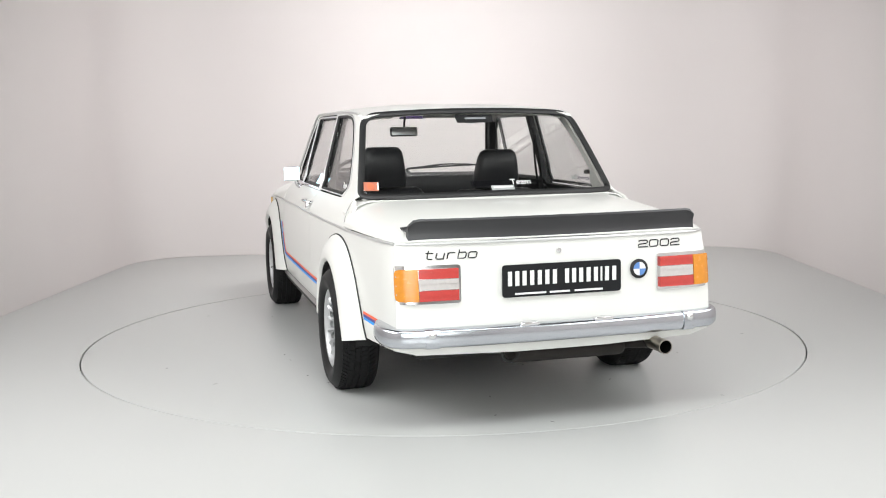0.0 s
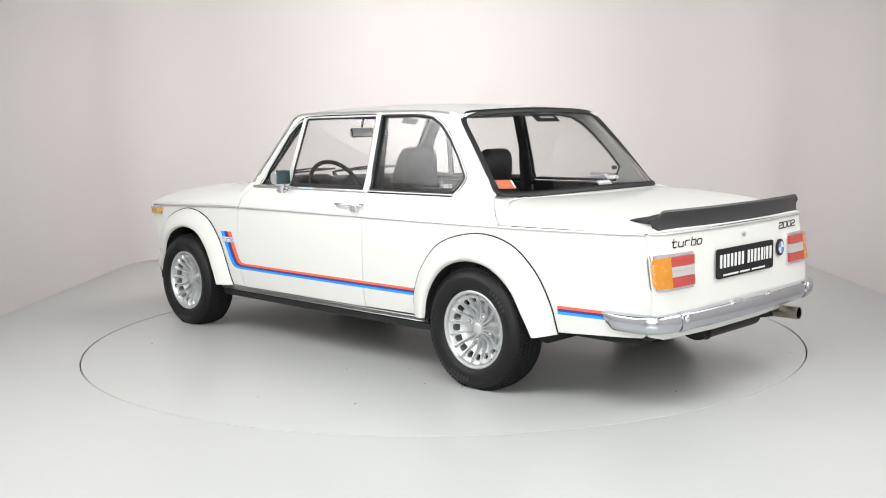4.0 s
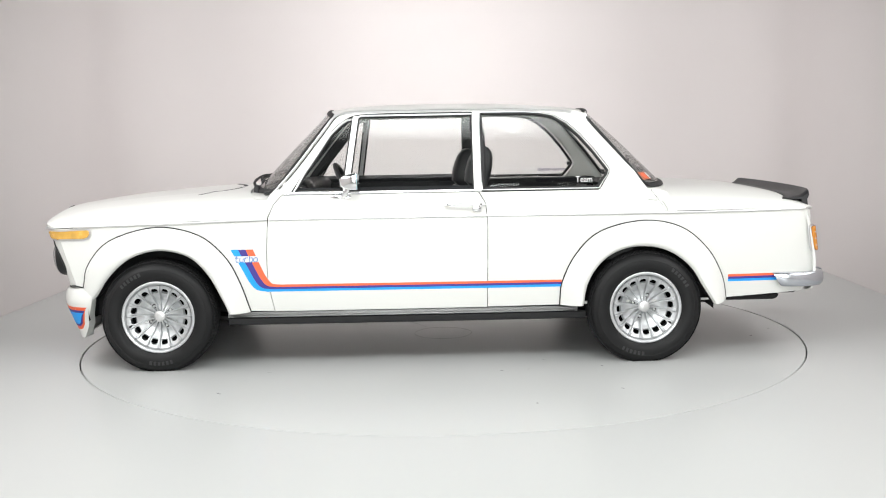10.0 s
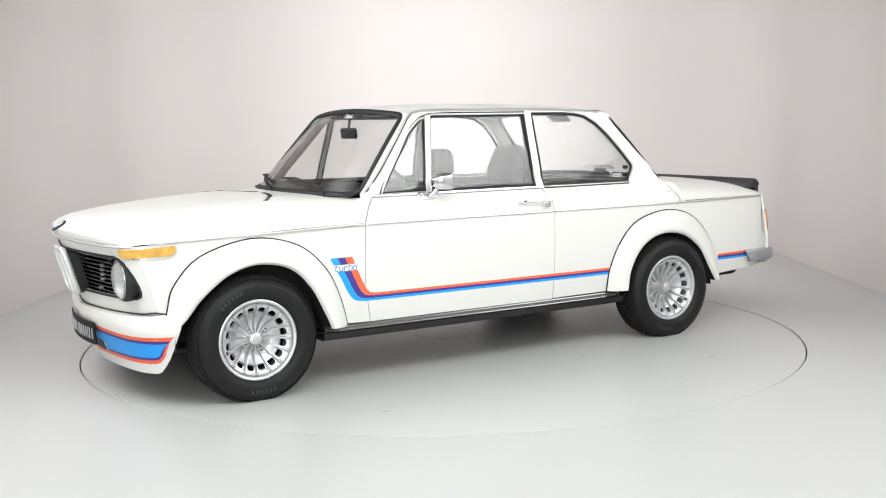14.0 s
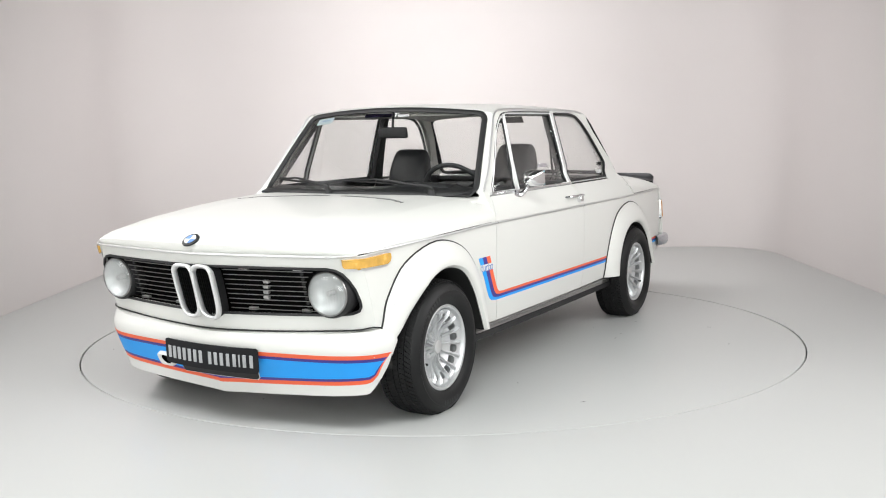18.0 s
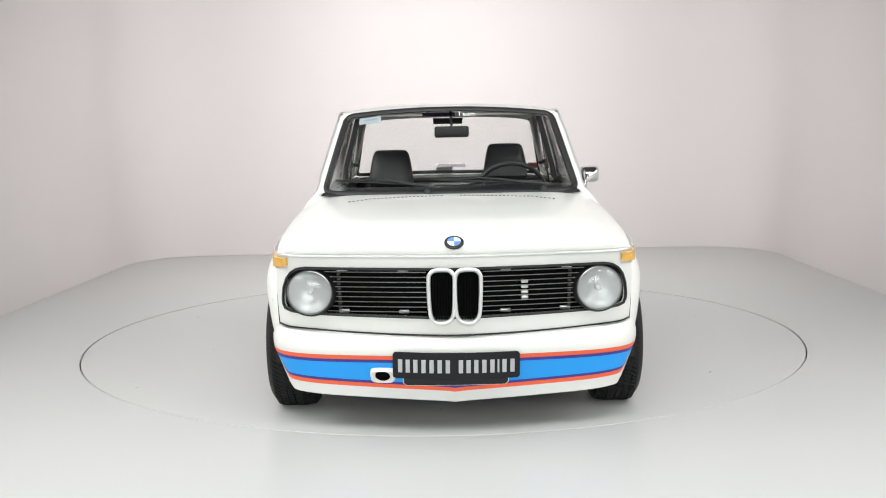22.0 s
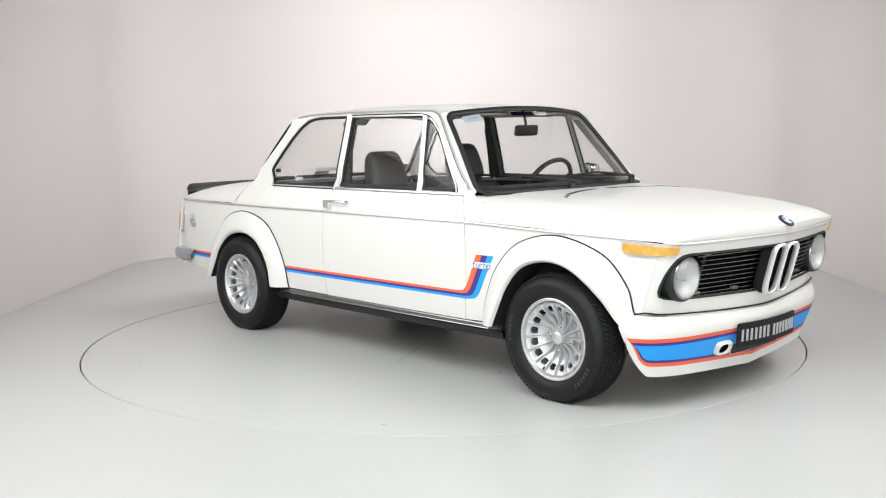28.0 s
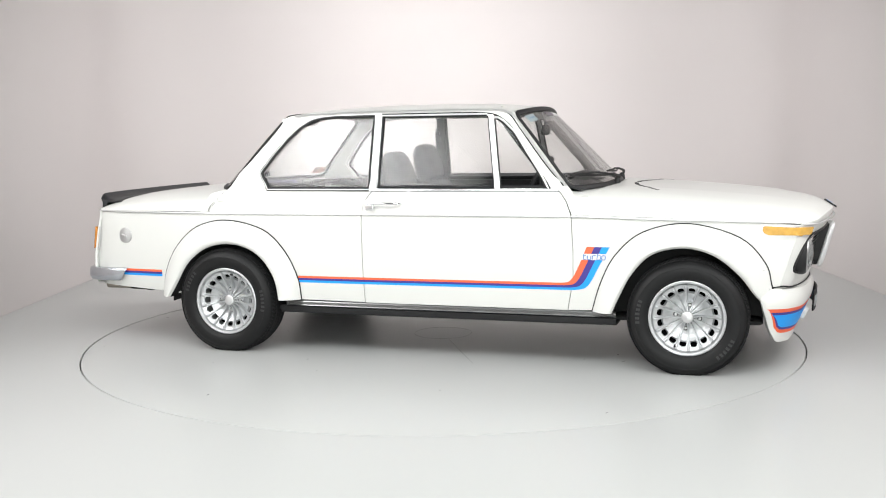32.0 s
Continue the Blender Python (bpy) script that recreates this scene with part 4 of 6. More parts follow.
def screens():
    w = screen(wind_at, 0.05, 0.055, 0.0160, "windscreen", (0.72, 0, 0.69), "clear raked windscreen")
    r = screen(rear_at, 0.085, 0.04, 0.0165, "rear_window", (-0.75, 0, 0.66), "clear curved rear window")

    def on(at, s, y, z, off):
        """The place on a screen at the width y and height z, set off its face by off."""
        v, q = 0.0, 0.5
        for _ in range(12):
            p = at(v, q)
            v += (y - p.y) / 0.6
            q += (p.z - z) / 0.4
        p = at(v, q)
        return p + Vector((s * 0.72, 0, 0.69)) * off

    def rear_on(y, z):
        return on(rear_at, -1, y, z, 0.004)

    def rear_over(y, z):
        return on(rear_at, -1, y, z, 0.006)

    def wind_on(y, z):
        return on(wind_at, 1, y, z, 0.003)
    # stickers and print on the glass
    part("sticker", panel([(0.618, 0.927), (0.556, 0.927), (0.551, 0.966), (0.612, 0.966)], rear_on, (-1, 0, 1), step=0.03, thick=0.001), ORANGE, r, "small orange sticker")
    part("sticker_disc", panel(arc(0.588, 0.946, 0.014, 0, 337, 14), rear_over, (-1, 0, 1), step=0.05, thick=0.001), RED, r)
    part("sticker_edge", panel([(0.563, 0.930), (0.556, 0.930), (0.552, 0.963), (0.558, 0.963)], rear_over, (-1, 0, 1), step=0.05, thick=0.001), WHITE, r)
    part("sticker", panel([(-0.47, 1.238), (-0.355, 1.250), (-0.355, 1.282), (-0.47, 1.270)], wind_on, (1, 0, 1), step=0.05, thick=0.001), STICKER, w, "pale sticker at the top of the windscreen")
    part("sticker_print", panel([(-0.44, 1.254), (-0.375, 1.262), (-0.375, 1.270), (-0.44, 1.262)], lambda y, z: on(wind_at, 1, y, z, 0.005), (1, 0, 1), step=0.05, thick=0.001), STICKERPRINT, w)
    X, Y = Vector((0, 1, 0)), Vector((-0.68, 0, 0.73))
    lettering("screen_words", "Team", 0.042, Matrix.Translation(wind_on(0.09, 1.275)) @ Matrix((X, Y, X.cross(Y))).transposed().to_4x4(), WHITE, w, label="small white words on the windscreen")
    part("faded_print_bar", panel([(-0.14, 1.276), (0.03, 1.276), (0.03, 1.294), (-0.14, 1.294)], wind_on, (1, 0, 1), step=0.05, thick=0.001), FAINT, w)
    X2, Y2 = Vector((0, -1, 0)), Vector((0.66, 0, 0.75))
    lettering("shelf_words", "Team", 0.046, Matrix.Translation(rear_on(-0.125, 0.942)) @ Matrix((X2, Y2, X2.cross(Y2))).transposed().to_4x4(), WHITE, r, label="small white words low on the rear window")
    part("faded_print_bar", panel([(-0.075, 0.938), (0.125, 0.938), (0.125, 0.962), (-0.075, 0.962)], rear_on, (-1, 0, 1), step=0.05, thick=0.001), PALEPRINT, r)
    part("label_plate", panel([(-0.085, 0.918), (0.03, 0.918), (0.03, 0.938), (-0.085, 0.938)], rear_over, (-1, 0, 1), step=0.05, thick=0.002), GREY, r)
    part("label_print", panel([(-0.075, 0.925), (0.02, 0.925), (0.02, 0.931), (-0.075, 0.931)], lambda y, z: on(rear_at, -1, y, z, 0.009), (-1, 0, 1), step=0.05, thick=0.001), WHITE, r)
    part("shade_label", panel([(-0.095, 1.247), (0.095, 1.247), (0.10, 1.286), (-0.10, 1.286)], lambda y, z: on(rear_at, -1, y, z, -0.008), (-1, 0, 1), step=0.05, thick=0.001), BLACK, r, "small black label at the top of the rear window")
    part("label_print", panel([(-0.06, 1.262), (0.05, 1.262), (0.05, 1.270), (-0.06, 1.270)], lambda y, z: on(rear_at, -1, y, z, -0.004), (-1, 0, 1), step=0.05, thick=0.001), GREY, r)
    # wipers: a pivot, an arm that bends down to a bow, and a blade on the glass
    for y0, y1, y2 in ((-0.113, -0.575, -0.16), (0.455, -0.06, 0.36)):
        o = Vector((0.72, 0, 0.69))
        foot = wind_at(y0 / 0.634, 1.0)
        base = Vector((foot.x + 0.020, y0, 0.908))
        tip, end = wind_on(y1, 0.957) + o * 0.010, wind_on(y2, 0.938) + o * 0.010
        mid = tip.lerp(end, 0.45) + o * 0.020
        arm = smooth_path([base, base + Vector((0.012, 0, 0.030)), base.lerp(mid, 0.35) + o * 0.030, base.lerp(mid, 0.7) + o * 0.018, mid], 5)
        wp = part("wiper", tube(arm, lambda t: 0.0095 - 0.0045 * t, seg=6), BLACK, car, "black wiper arm and blade")
        blade = [wind_on(y1 + (y2 - y1) * k / 8, 0.957 - 0.019 * k / 8) + o * 0.008 for k in range(9)]
        part("blade", tube(blade, 0.0055, seg=6), RUBBER, wp)
        part("blade_bow", tube(smooth_path([blade[1] + o * 0.006, blade[3] + o * 0.016, mid, blade[5] + o * 0.016, blade[7] + o * 0.006], 4), 0.0045, seg=6), BLACK, wp)
        part("pivot_cap", place(lathe([(0, 0.044), (0.012, 0.040), (0.017, 0.028), (0.020, 0.0)], 12, "z"), Matrix.Translation(base - Vector((0, 0, 0.020)))), BLACK, wp)


def nose_x(y, z):
    return 1.931 - 0.96 * sweep(abs(y) / 0.66) - 0.30 * (0.74 - z) - 0.036 * max(0.0, (abs(y) - 0.655) / 0.047) ** 2


GRILLE = [(s * y, z) for s, half in ((-1, 1), (1, -1)) for y, z in [(0.585, 0.683), (0.620, 0.677), (0.645, 0.662), (0.662, 0.638), (0.674, 0.600), (0.680, 0.555), (0.680, 0.530), (0.674, 0.512), (0.655, 0.502), (0.60, 0.494), (0.10, 0.483)][::half]] + [(0.1, 0.682), (-0.1, 0.682)]


def front():
    def fn(y, z):
        k = max(0.0, (abs(y) - 0.655) / 0.047)
        return Vector((nose_x(y, z), y + math.copysign(k * (side_y(nose_x(0.702, z), z) - 0.702), y), z))
    edge = [(-0.702, 0.7335), (-0.6, 0.7335), (0.6, 0.7335), (0.702, 0.7335), (0.702, 0.438), (0.62, 0.427), (0.3, 0.411), (0, 0.405), (-0.3, 0.411), (-0.62, 0.427), (-0.702, 0.438)]
    nose = part("nose_panel", panel(edge, fn, (1, 0, 0), holes=[GRILLE], step=0.025, thick=0.012), PAINT, car)
    low = [(-0.70, 0.437), (-0.62, 0.426), (-0.3, 0.410), (0, 0.404), (0.3, 0.410), (0.62, 0.426), (0.70, 0.437)]
    seal = [Vector((1.60, -side_y(1.60, 0.43) - 0.002, 0.424))] + [fn(y, z + 0.004) + Vector((0.005, 0, 0)) for y, z in [tuple(p) for p in smooth_path(low, 6)]] + [Vector((1.60, side_y(1.60, 0.43) + 0.002, 0.424))]
    part("dam_seal", tube(seal, 0.0034, seg=6), RUBBER, nose, "black rubber seal")
    loop = [fn(*p) + Vector((0.002, 0, 0)) for p in dense(GRILLE, 0.05)]
    part("grille_edge", tube(loop, 0.006, closed=True, seg=6), BLACK, nose)
    # recess behind the bars
    rows = [[fn(*p) - Vector((d, 0, 0)) for p in dense(GRILLE, 0.05)] for d in (0.0, 0.09)]
    part("grille_wall", grid(rows, (0, 0, 0), close=True), VOID, car)
    for s, _ in SIDES:
        half = [(s * 0.01, 0.483)] + [p for p in (GRILLE if s > 0 else GRILLE[::-1]) if s * p[0] > 0.15] + [(s * 0.01, 0.681)]
        g = part("grille", panel(half, lambda y, z: fn(y, z) - Vector((0.085, 0, 0)), (1, 0, 0), step=0.1, thick=0.004), VOID, car, "black side grille with bright bars")
        if s > 0:
            for k in range(4):
                part("horn_rib", box((1.795, 0.262, 0.545 + 0.021 * k), (1.812, 0.290, 0.559 + 0.021 * k), 0.004), SATIN, g)
        for k in range(9):
            z = 0.502 + k * 0.0205
            stop = 0.571 - math.sqrt(max(0.0, 0.104**2 - (z - 0.582) ** 2)) if abs(z - 0.582) < 0.104 else 0.635
            pts = [fn(s * y, z) - Vector((0.022, 0, 0)) for y in np.linspace(0.11, stop, 14)]
            part("grille_bar", tube(pts, 0.0021, seg=6, flat=1.0, up=(0, 0, 1)), BARMAT, g)
        for y in (0.20, 0.44):
            for z in (0.498, 0.672):
                part("grille_clip", box((nose_x(y, z) - 0.05, s * y - 0.02, z - 0.004), (nose_x(y, z) - 0.03, s * y + 0.02, z + 0.008), 0.002), SATIN, g)
        for y in (0.455,):
            for k in range(8):
                z = 0.5125 + k * 0.0205
                part("bar_support", box((nose_x(y, z) - 0.040, s * y - 0.007, z - 0.006), (nose_x(y, z) - 0.030, s * y + 0.007, z + 0.004), 0.002, 1), SUPPORT, g)
        # headlight
        c = Vector((nose_x(0.571, 0.582) - 0.004, s * 0.571, 0.582))
        m = Matrix.Translation(c) @ pose(0, 0, 0, 0, 2, s * 3)
        h = part("headlight", place(lathe([(0.086, 0.010), (0.092, 0.010), (0.095, 0.006), (0.100, -0.004), (0.103, -0.06)], 40, "x"), m), BLACK, car, "round headlight with a ribbed glass lens")
        part("lens", place(lathe([(0, 0.040), (0.02, 0.039), (0.04, 0.036), (0.058, 0.031), (0.074, 0.023), (0.084, 0.013)], 40, "x"), m), HEADGLASS, h, "ribbed glass lens")
        part("reflector", place(lathe([(0.086, 0.010), (0.078, -0.002), (0.064, -0.016), (0.046, -0.027), (0.026, -0.034), (0.0, -0.036)], 40, "x"), m), REFLECTOR, h, "bright bowl reflector")
        part("bulb_shield", place(lathe([(0, 0.012), (0.009, 0.010), (0.012, 0.002), (0.012, -0.030)], 20, "x"), m), SATIN, h)
        part("headlight_ring", place(lathe([(0.083, 0.012), (0.085, 0.016), (0.088, 0.015), (0.091, 0.008)], 40, "x"), m), BARMAT, h, "dull metal lamp ring")
        # indicator wrapping the corner
        def wrap(u, z, off, s=s):
            if u <= 1.755:
                return Vector((u, s * (side_y(u, z) + off), z))
            y = 0.703 - (u - 1.755) * 0.75
            k = min(1.0, (u - 1.755) / 0.06)
            return Vector((nose_x(min(y, 0.702), z) + off * k, s * (y + off * (1 - k * k)), z))
        ind = part("indicator", panel([(1.580, 0.706), (1.590, 0.686), (1.612, 0.676), (1.815, 0.674), (1.822, 0.682), (1.822, 0.728), (1.590, 0.738), (1.581, 0.732)], lambda u, z: wrap(u, z, 0.004), (s * 0.0 + 0.3, s, 0), step=0.02, thick=0.006), SATIN, car, "amber front indicator")
        part("amber_lens", panel([(1.590, 0.708), (1.600, 0.694), (1.618, 0.687), (1.808, 0.686), (1.815, 0.692), (1.815, 0.720), (1.600, 0.730), (1.592, 0.725)], lambda u, z: wrap(u, z, 0.014), (0.3, s, 0), step=0.02, thick=0.010), AMBER, ind, "amber lens")
    # kidney grille
    for s in (1, -1):
        k_out = [(0.0012, 0.640), (0.008, 0.668), (0.028, 0.681), (0.073, 0.681), (0.093, 0.668), (0.100, 0.640), (0.098, 0.53), (0.090, 0.487), (0.070, 0.466), (0.036, 0.466), (0.012, 0.485), (0.003, 0.53)]
        kx = lambda z: 1.943 - 0.27 * (0.70 - z)
        loop = smooth_path([(kx(z), s * y, z) for y, z in k_out], 4, closed=True)
        k = part("kidney_grille", tube(loop, 0.0084, closed=True, seg=10, flat=1.7, up=(1, 0, 0.27)), BRIGHT, car, "chrome kidney grille with black upright bars")
        part("kidney_shell", grid([[Vector(p) for p in loop], [Vector(p) - Vector((0.06, 0, 0)) for p in loop]], (0, 0, 0), close=True), BLACK, k)
        part("kidney_back", panel([(y, z) for y, z in k_out], lambda y, z, s=s: Vector((kx(z) - 0.04, s * y, z)), (1, 0, 0), step=0.05, thick=0.003), VOID, k)
        for j in range(7):
            y = 0.018 + j * 0.0108
            z0 = 0.478 if j not in (0, 6) else 0.495
            part("kidney_bar", tube([(kx(z) - 0.012, s * y, z) for z in (z0, 0.672)], 0.0034, seg=6, up=(1, 0, 0)), VOID, k)
    air_dam()


SUPPORT = material("dull_bar_support", (0.05, 0.05, 0.05), 0.5, metal=0.6, vary=0.6, scale=60)
BARMAT = material("dark_grille_bar", (0.34, 0.34, 0.34), 0.3, metal=1.0, vary=0.1)
DAM_PLAN = smooth_path([(1.858, 0.0), (1.838, 0.25), (1.800, 0.50), (1.762, 0.625), (1.706, 0.706), (1.635, 0.745), (1.585, 0.757)], 8)
DAM_S = np.concatenate([[0], np.cumsum([np.hypot(*(DAM_PLAN[i + 1] - DAM_PLAN[i])) for i in range(len(DAM_PLAN) - 1)])])
LEAN = curve([0.11, 0.15, 0.235, 0.30, 0.345, 0.37, 0.395, 0.42, 0.44], [-0.102, -0.088, -0.054, -0.022, 0.0, 0.001, -0.007, -0.020, -0.04])


def dam(a, z, off=0.0):
    """A point of the air dam: a is the way along its plan from the middle (left positive)."""
    s = 1 if a >= 0 else -1
    q = min(abs(a), DAM_S[-1] - 1e-4)
    i = min(int(np.searchsorted(DAM_S, q, "right")) - 1, len(DAM_PLAN) - 2)
    t = (q - DAM_S[i]) / (DAM_S[i + 1] - DAM_S[i])
    p = DAM_PLAN[i] * (1 - t) + DAM_PLAN[i + 1] * t
    d = (DAM_PLAN[min(i + 2, len(DAM_PLAN) - 1)] - DAM_PLAN[max(i - 1, 0)])
    n = np.array((d[1], -d[0])) / np.hypot(*d)
    if n[0] < 0:
        n = -n
    w = LEAN(z) * (1 - 0.35 * min(1, q / 0.9)) + off
    return Vector((p[0] + n[0] * w, s * (p[1] + n[1] * w), z))


def dam_low(a):
    return 0.119 + 0.036 * (abs(a) / 0.63) ** 0.8 + 0.215 * max(0, (abs(a) - DAM_S[-1] + 0.14) / 0.14) ** 2.2


def air_dam():
    L = DAM_S[-1] - 0.002
    rows = []
    zs = [0.0, 0.04, 0.15, 0.3, 0.45, 0.6, 0.68, 0.74, 0.79, 0.84, 0.89, 0.94, 1.0]
    for a in np.linspace(-L, L, 61):
        lo, hi = dam_low(a), 0.399 + 0.026 * (min(abs(a), 0.75) / 0.72) ** 1.7
        row = [dam(a, lo, -0.05) + Vector((0, 0, 0.012))] + [dam(a, lo + (hi - lo) * t) for t in zs]
        row.append(row[-1] + Vector((-0.022, 0, 0.004)))
        row.append(row[-1] + Vector((-0.012, 0, 0.03)))
        rows.append(row)
    d = part("air_dam", grid(rows, (1, 0, 0), 0.006), PAINT, car, "white deep front air dam with coloured bands", angle=45)

    def field(lo, hi, mat, aend, alow, off):
        """A band whose lower edge follows the chin."""
        rows = []
        n = 54
        for k in range(n + 1):
            t = -1 + 2 * k / n
            col = []
            for q in np.linspace(0, 1, 8):
                aa = t * (alow + (aend - alow) * q)
                top = hi + 0.004 * (abs(aa) / 0.85) ** 2
                low = dam_low(aa) + lo
                col.append(dam(aa, low + (top - low) * q, off))
            rows.append(col)
        part("stripe", grid(rows, (1, 0, 0), 0.0006), mat, d)
    field(0.047, 0.329, RED, 0.836, 0.784, 0.0012)
    field(0.065, 0.311, VIOLET, 0.818, 0.770, 0.0026)
    field(0.077, 0.298, BLUE, 0.806, 0.760, 0.0040)
    # tow opening, slot and number plate; black colour paints the openings' shade
    m = Matrix.Translation(dam(-0.296, 0.246, 0.008)) @ pose(0, 0, 0, 0, 25, -8)
    rows = []
    for x, w, h, n in ((-0.010, 0.050, 0.032, 0.42), (0.010, 0.049, 0.031, 0.42), (0.015, 0.046, 0.0295, 0.45), (0.017, 0.040, 0.0275, 0.55), (0.014, 0.033, 0.0255, 0.8), (0.008, 0.030, 0.0245, 1.0), (-0.002, 0.029, 0.0235, 1.0)):
        rows.append([m @ Vector((x, w * math.copysign(abs(math.cos(q)) ** n, math.cos(q)), h * math.copysign(abs(math.sin(q)) ** n, math.sin(q)))) for q in np.linspace(0, 2 * math.pi, 32, endpoint=False)])
    tow = part("tow_opening", grid(rows[:6], (1, 0, 0), close=True), PAINT, d, "white rounded tow eye opening", angle=50)
    part("tow_hole", grid(rows[5:] + [[m @ Vector((-0.002, 0, 0))] * 32], (1, 0, 0), close=True), VOID, tow)
    part("slot_rim", panel([(-0.2165, 0.246), (0.2165, 0.246), (0.2165, 0.207), (0.203, 0.1958), (-0.203, 0.1958), (-0.2165, 0.207)], lambda y, z: dam(y, z, 0.0055), (1, 0, 0), step=0.05, thick=0.003), PAINT, d)
    part("air_slot", panel([(-0.213, 0.246), (0.213, 0.246), (0.213, 0.208), (0.201, 0.198), (-0.201, 0.198), (-0.213, 0.208)], lambda y, z: dam(y, z, 0.0075), (1, 0, 0), step=0.05, thick=0.003), BLACK, d)
    number_plate("front_number_plate", Matrix.Translation((1.871, 0.002, 0.2930)) @ Matrix(((0, 0.0, 1), (1, 0, 0), (0, 1, 0))).to_4x4() @ pose(0, 0, 0, 3, 0, -0.6), 0.500, 0.105, bend=0.40)


def number_plate(name, m, w, h, small=False, bend=0.0):
    """A black plate; m looks along +z out of the plate, x to the right, y up."""
    edge = rounded([(-w / 2, -h / 2), (w / 2, -h / 2), (w / 2, h / 2), (-w / 2, h / 2)], [0.014] * 4, 5)
    pl = part(name, panel(edge, lambda x, y: m @ Vector((x, y, 0.002 - bend * x * x)), tuple(m.to_3x3().col[2]), step=0.05, thick=0.007), PLATE, car, "black dealer plate with white raised print")
    # one upright bar stands for each letter of the two words
    wide = [1, 0.9, 1, 1, 1, 1, 1, 0.62, 1, 0.9, 1, 1, 1, 0.5, 1, 1]
    pitch = w * 0.945 / sum(wide)
    x = -w * 0.4725
    for k, q in enumerate(wide):
        mid = x + pitch * q / 2
        x += pitch * q
        if k == 7:
            continue
        y = 0.010 if small else -0.002
        hh, ww = h * (0.225 if small else 0.25), pitch * (0.27 if q > 0.6 else 0.12)
        part("print_bar", place(box((mid - ww, y - hh, 0.001 - bend * mid * mid), (mid + ww, y + hh, 0.0045 - bend * mid * mid), 0.001, 1), m), WHITE if small else GREY, pl)
    if small:
        for x0, x1 in ((-0.40, -0.14), (-0.11, 0.06), (0.10, 0.34)):
            part("print_line", place(box((x0 * w, -h * 0.43, 0.001), (x1 * w, -h * 0.37, 0.003), 0.0), m), WHITE, pl)


def rear():
    def tx(y, z):
        e = abs(y) / 0.668
        k = max(0.0, min(1.0, (0.763 - z) / 0.25))
        return -2.197 + 0.048 * e**2.5 + (0.030 - 0.013 * k) * max(0, (e - 0.9) / 0.1) ** 2 - 0.035 * k * min(1.0, e) ** 3 + 0.03 * max(0, (0.45 - z) / 0.13) ** 2
    def fn(y, z):
        k = max(0.0, (abs(y) - 0.62) / 0.048)
        return Vector((tx(y, z), y + math.copysign(k * (side_y(tx(0.668, z), z) - 0.668), y), z))
    edge = [(-0.668, 0.768), (0, 0.768), (0.668, 0.768), (0.668, 0.35), (0.60, 0.325), (0.2, 0.312), (-0.2, 0.312), (-0.60, 0.325), (-0.668, 0.35)]
    part("tail_panel", panel(edge, fn, (-1, 0, 0), step=0.03, thick=0.012), PAINT, car)
    for s, _ in SIDES:
        def lamp(y, z, o):
            """Wraps from the tail round the corner."""
            if y <= 0.63:
                return Vector((tx(y, z) - o, s * y, z))
            q = (y - 0.63) / 0.065
            p0 = tx(0.63, z) - o
            return Vector((p0 + 0.044 * q**1.4, s * (0.63 + (0.046 + o * 0.6) * math.sin(min(1, q) * math.pi / 2)), z))
        body = part("tail_lamp", panel([(0.425, 0.546), (0.428, 0.538), (0.437, 0.534), (0.672, 0.536), (0.684, 0.540), (0.691, 0.549), (0.694, 0.562), (0.694, 0.664), (0.691, 0.676), (0.683, 0.683), (0.672, 0.686), (0.437, 0.686), (0.428, 0.683), (0.425, 0.676)], lambda y, z: lamp(y, z, 0.008), (-1, 0, 0), step=0.02, thick=0.012), CHROME, car, "tail lamp with red, clear and amber lenses")
        for nm, y0, y1, z0, z1, mt in (("red_lens", 0.436, 0.594, 0.634, 0.673, REDLENS), ("clear_lens", 0.436, 0.594, 0.590, 0.632, WHITELENS), ("red_lens", 0.436, 0.594, 0.547, 0.588, REDLENS)):
            part(nm, panel([(y0, z0), (y1, z0), (y1, z1), (y0, z1)], lambda y, z: lamp(y, z, 0.019), (-1, 0, 0), step=0.02, thick=0.011), mt, body)
        part("amber_lens", panel([(0.597, 0.547), (0.664, 0.548), (0.676, 0.554), (0.683, 0.566), (0.684, 0.580), (0.684, 0.642), (0.682, 0.656), (0.675, 0.667), (0.662, 0.673), (0.597, 0.673)], lambda y, z: lamp(y, z, 0.020), (-1, 0, 0), step=0.012, thick=0.011), ORANGELENS, body)
        # small pale studs stand in for highlights on the amber lens
        for z in (0.575, 0.610, 0.645):
            part("lens_glint", place(lathe([(0, 0.003), (0.003, 0.002), (0.004, 0)], 8), Matrix.Translation(lamp(0.672, z, 0.020)) @ Matrix.Diagonal((1, s, 1, 1))), WHITELENS, body)
        for z in (0.566, 0.616, 0.659):
            part("lens_rib", panel([(0.437, z - 0.001), (0.585, z - 0.001), (0.585, z + 0.001), (0.437, z + 0.001)], lambda y, z: lamp(y, z, 0.0215), (-1, 0, 0), step=0.05, thick=0.002), WHITELENS if z == 0.616 else REDLENS, body)
    # rear bumper, wrapping round both corners
    plan = smooth_path([(-1.930, 0.722), (-2.02, 0.741), (-2.12, 0.738), (-2.195, 0.700), (-2.228, 0.62), (-2.250, 0.45), (-2.262, 0.20), (-2.266, 0.0)], 5)
    plan = [tuple(p) for p in plan] + [(p[0], -p[1]) for p in plan[-2::-1]]
    rows = []
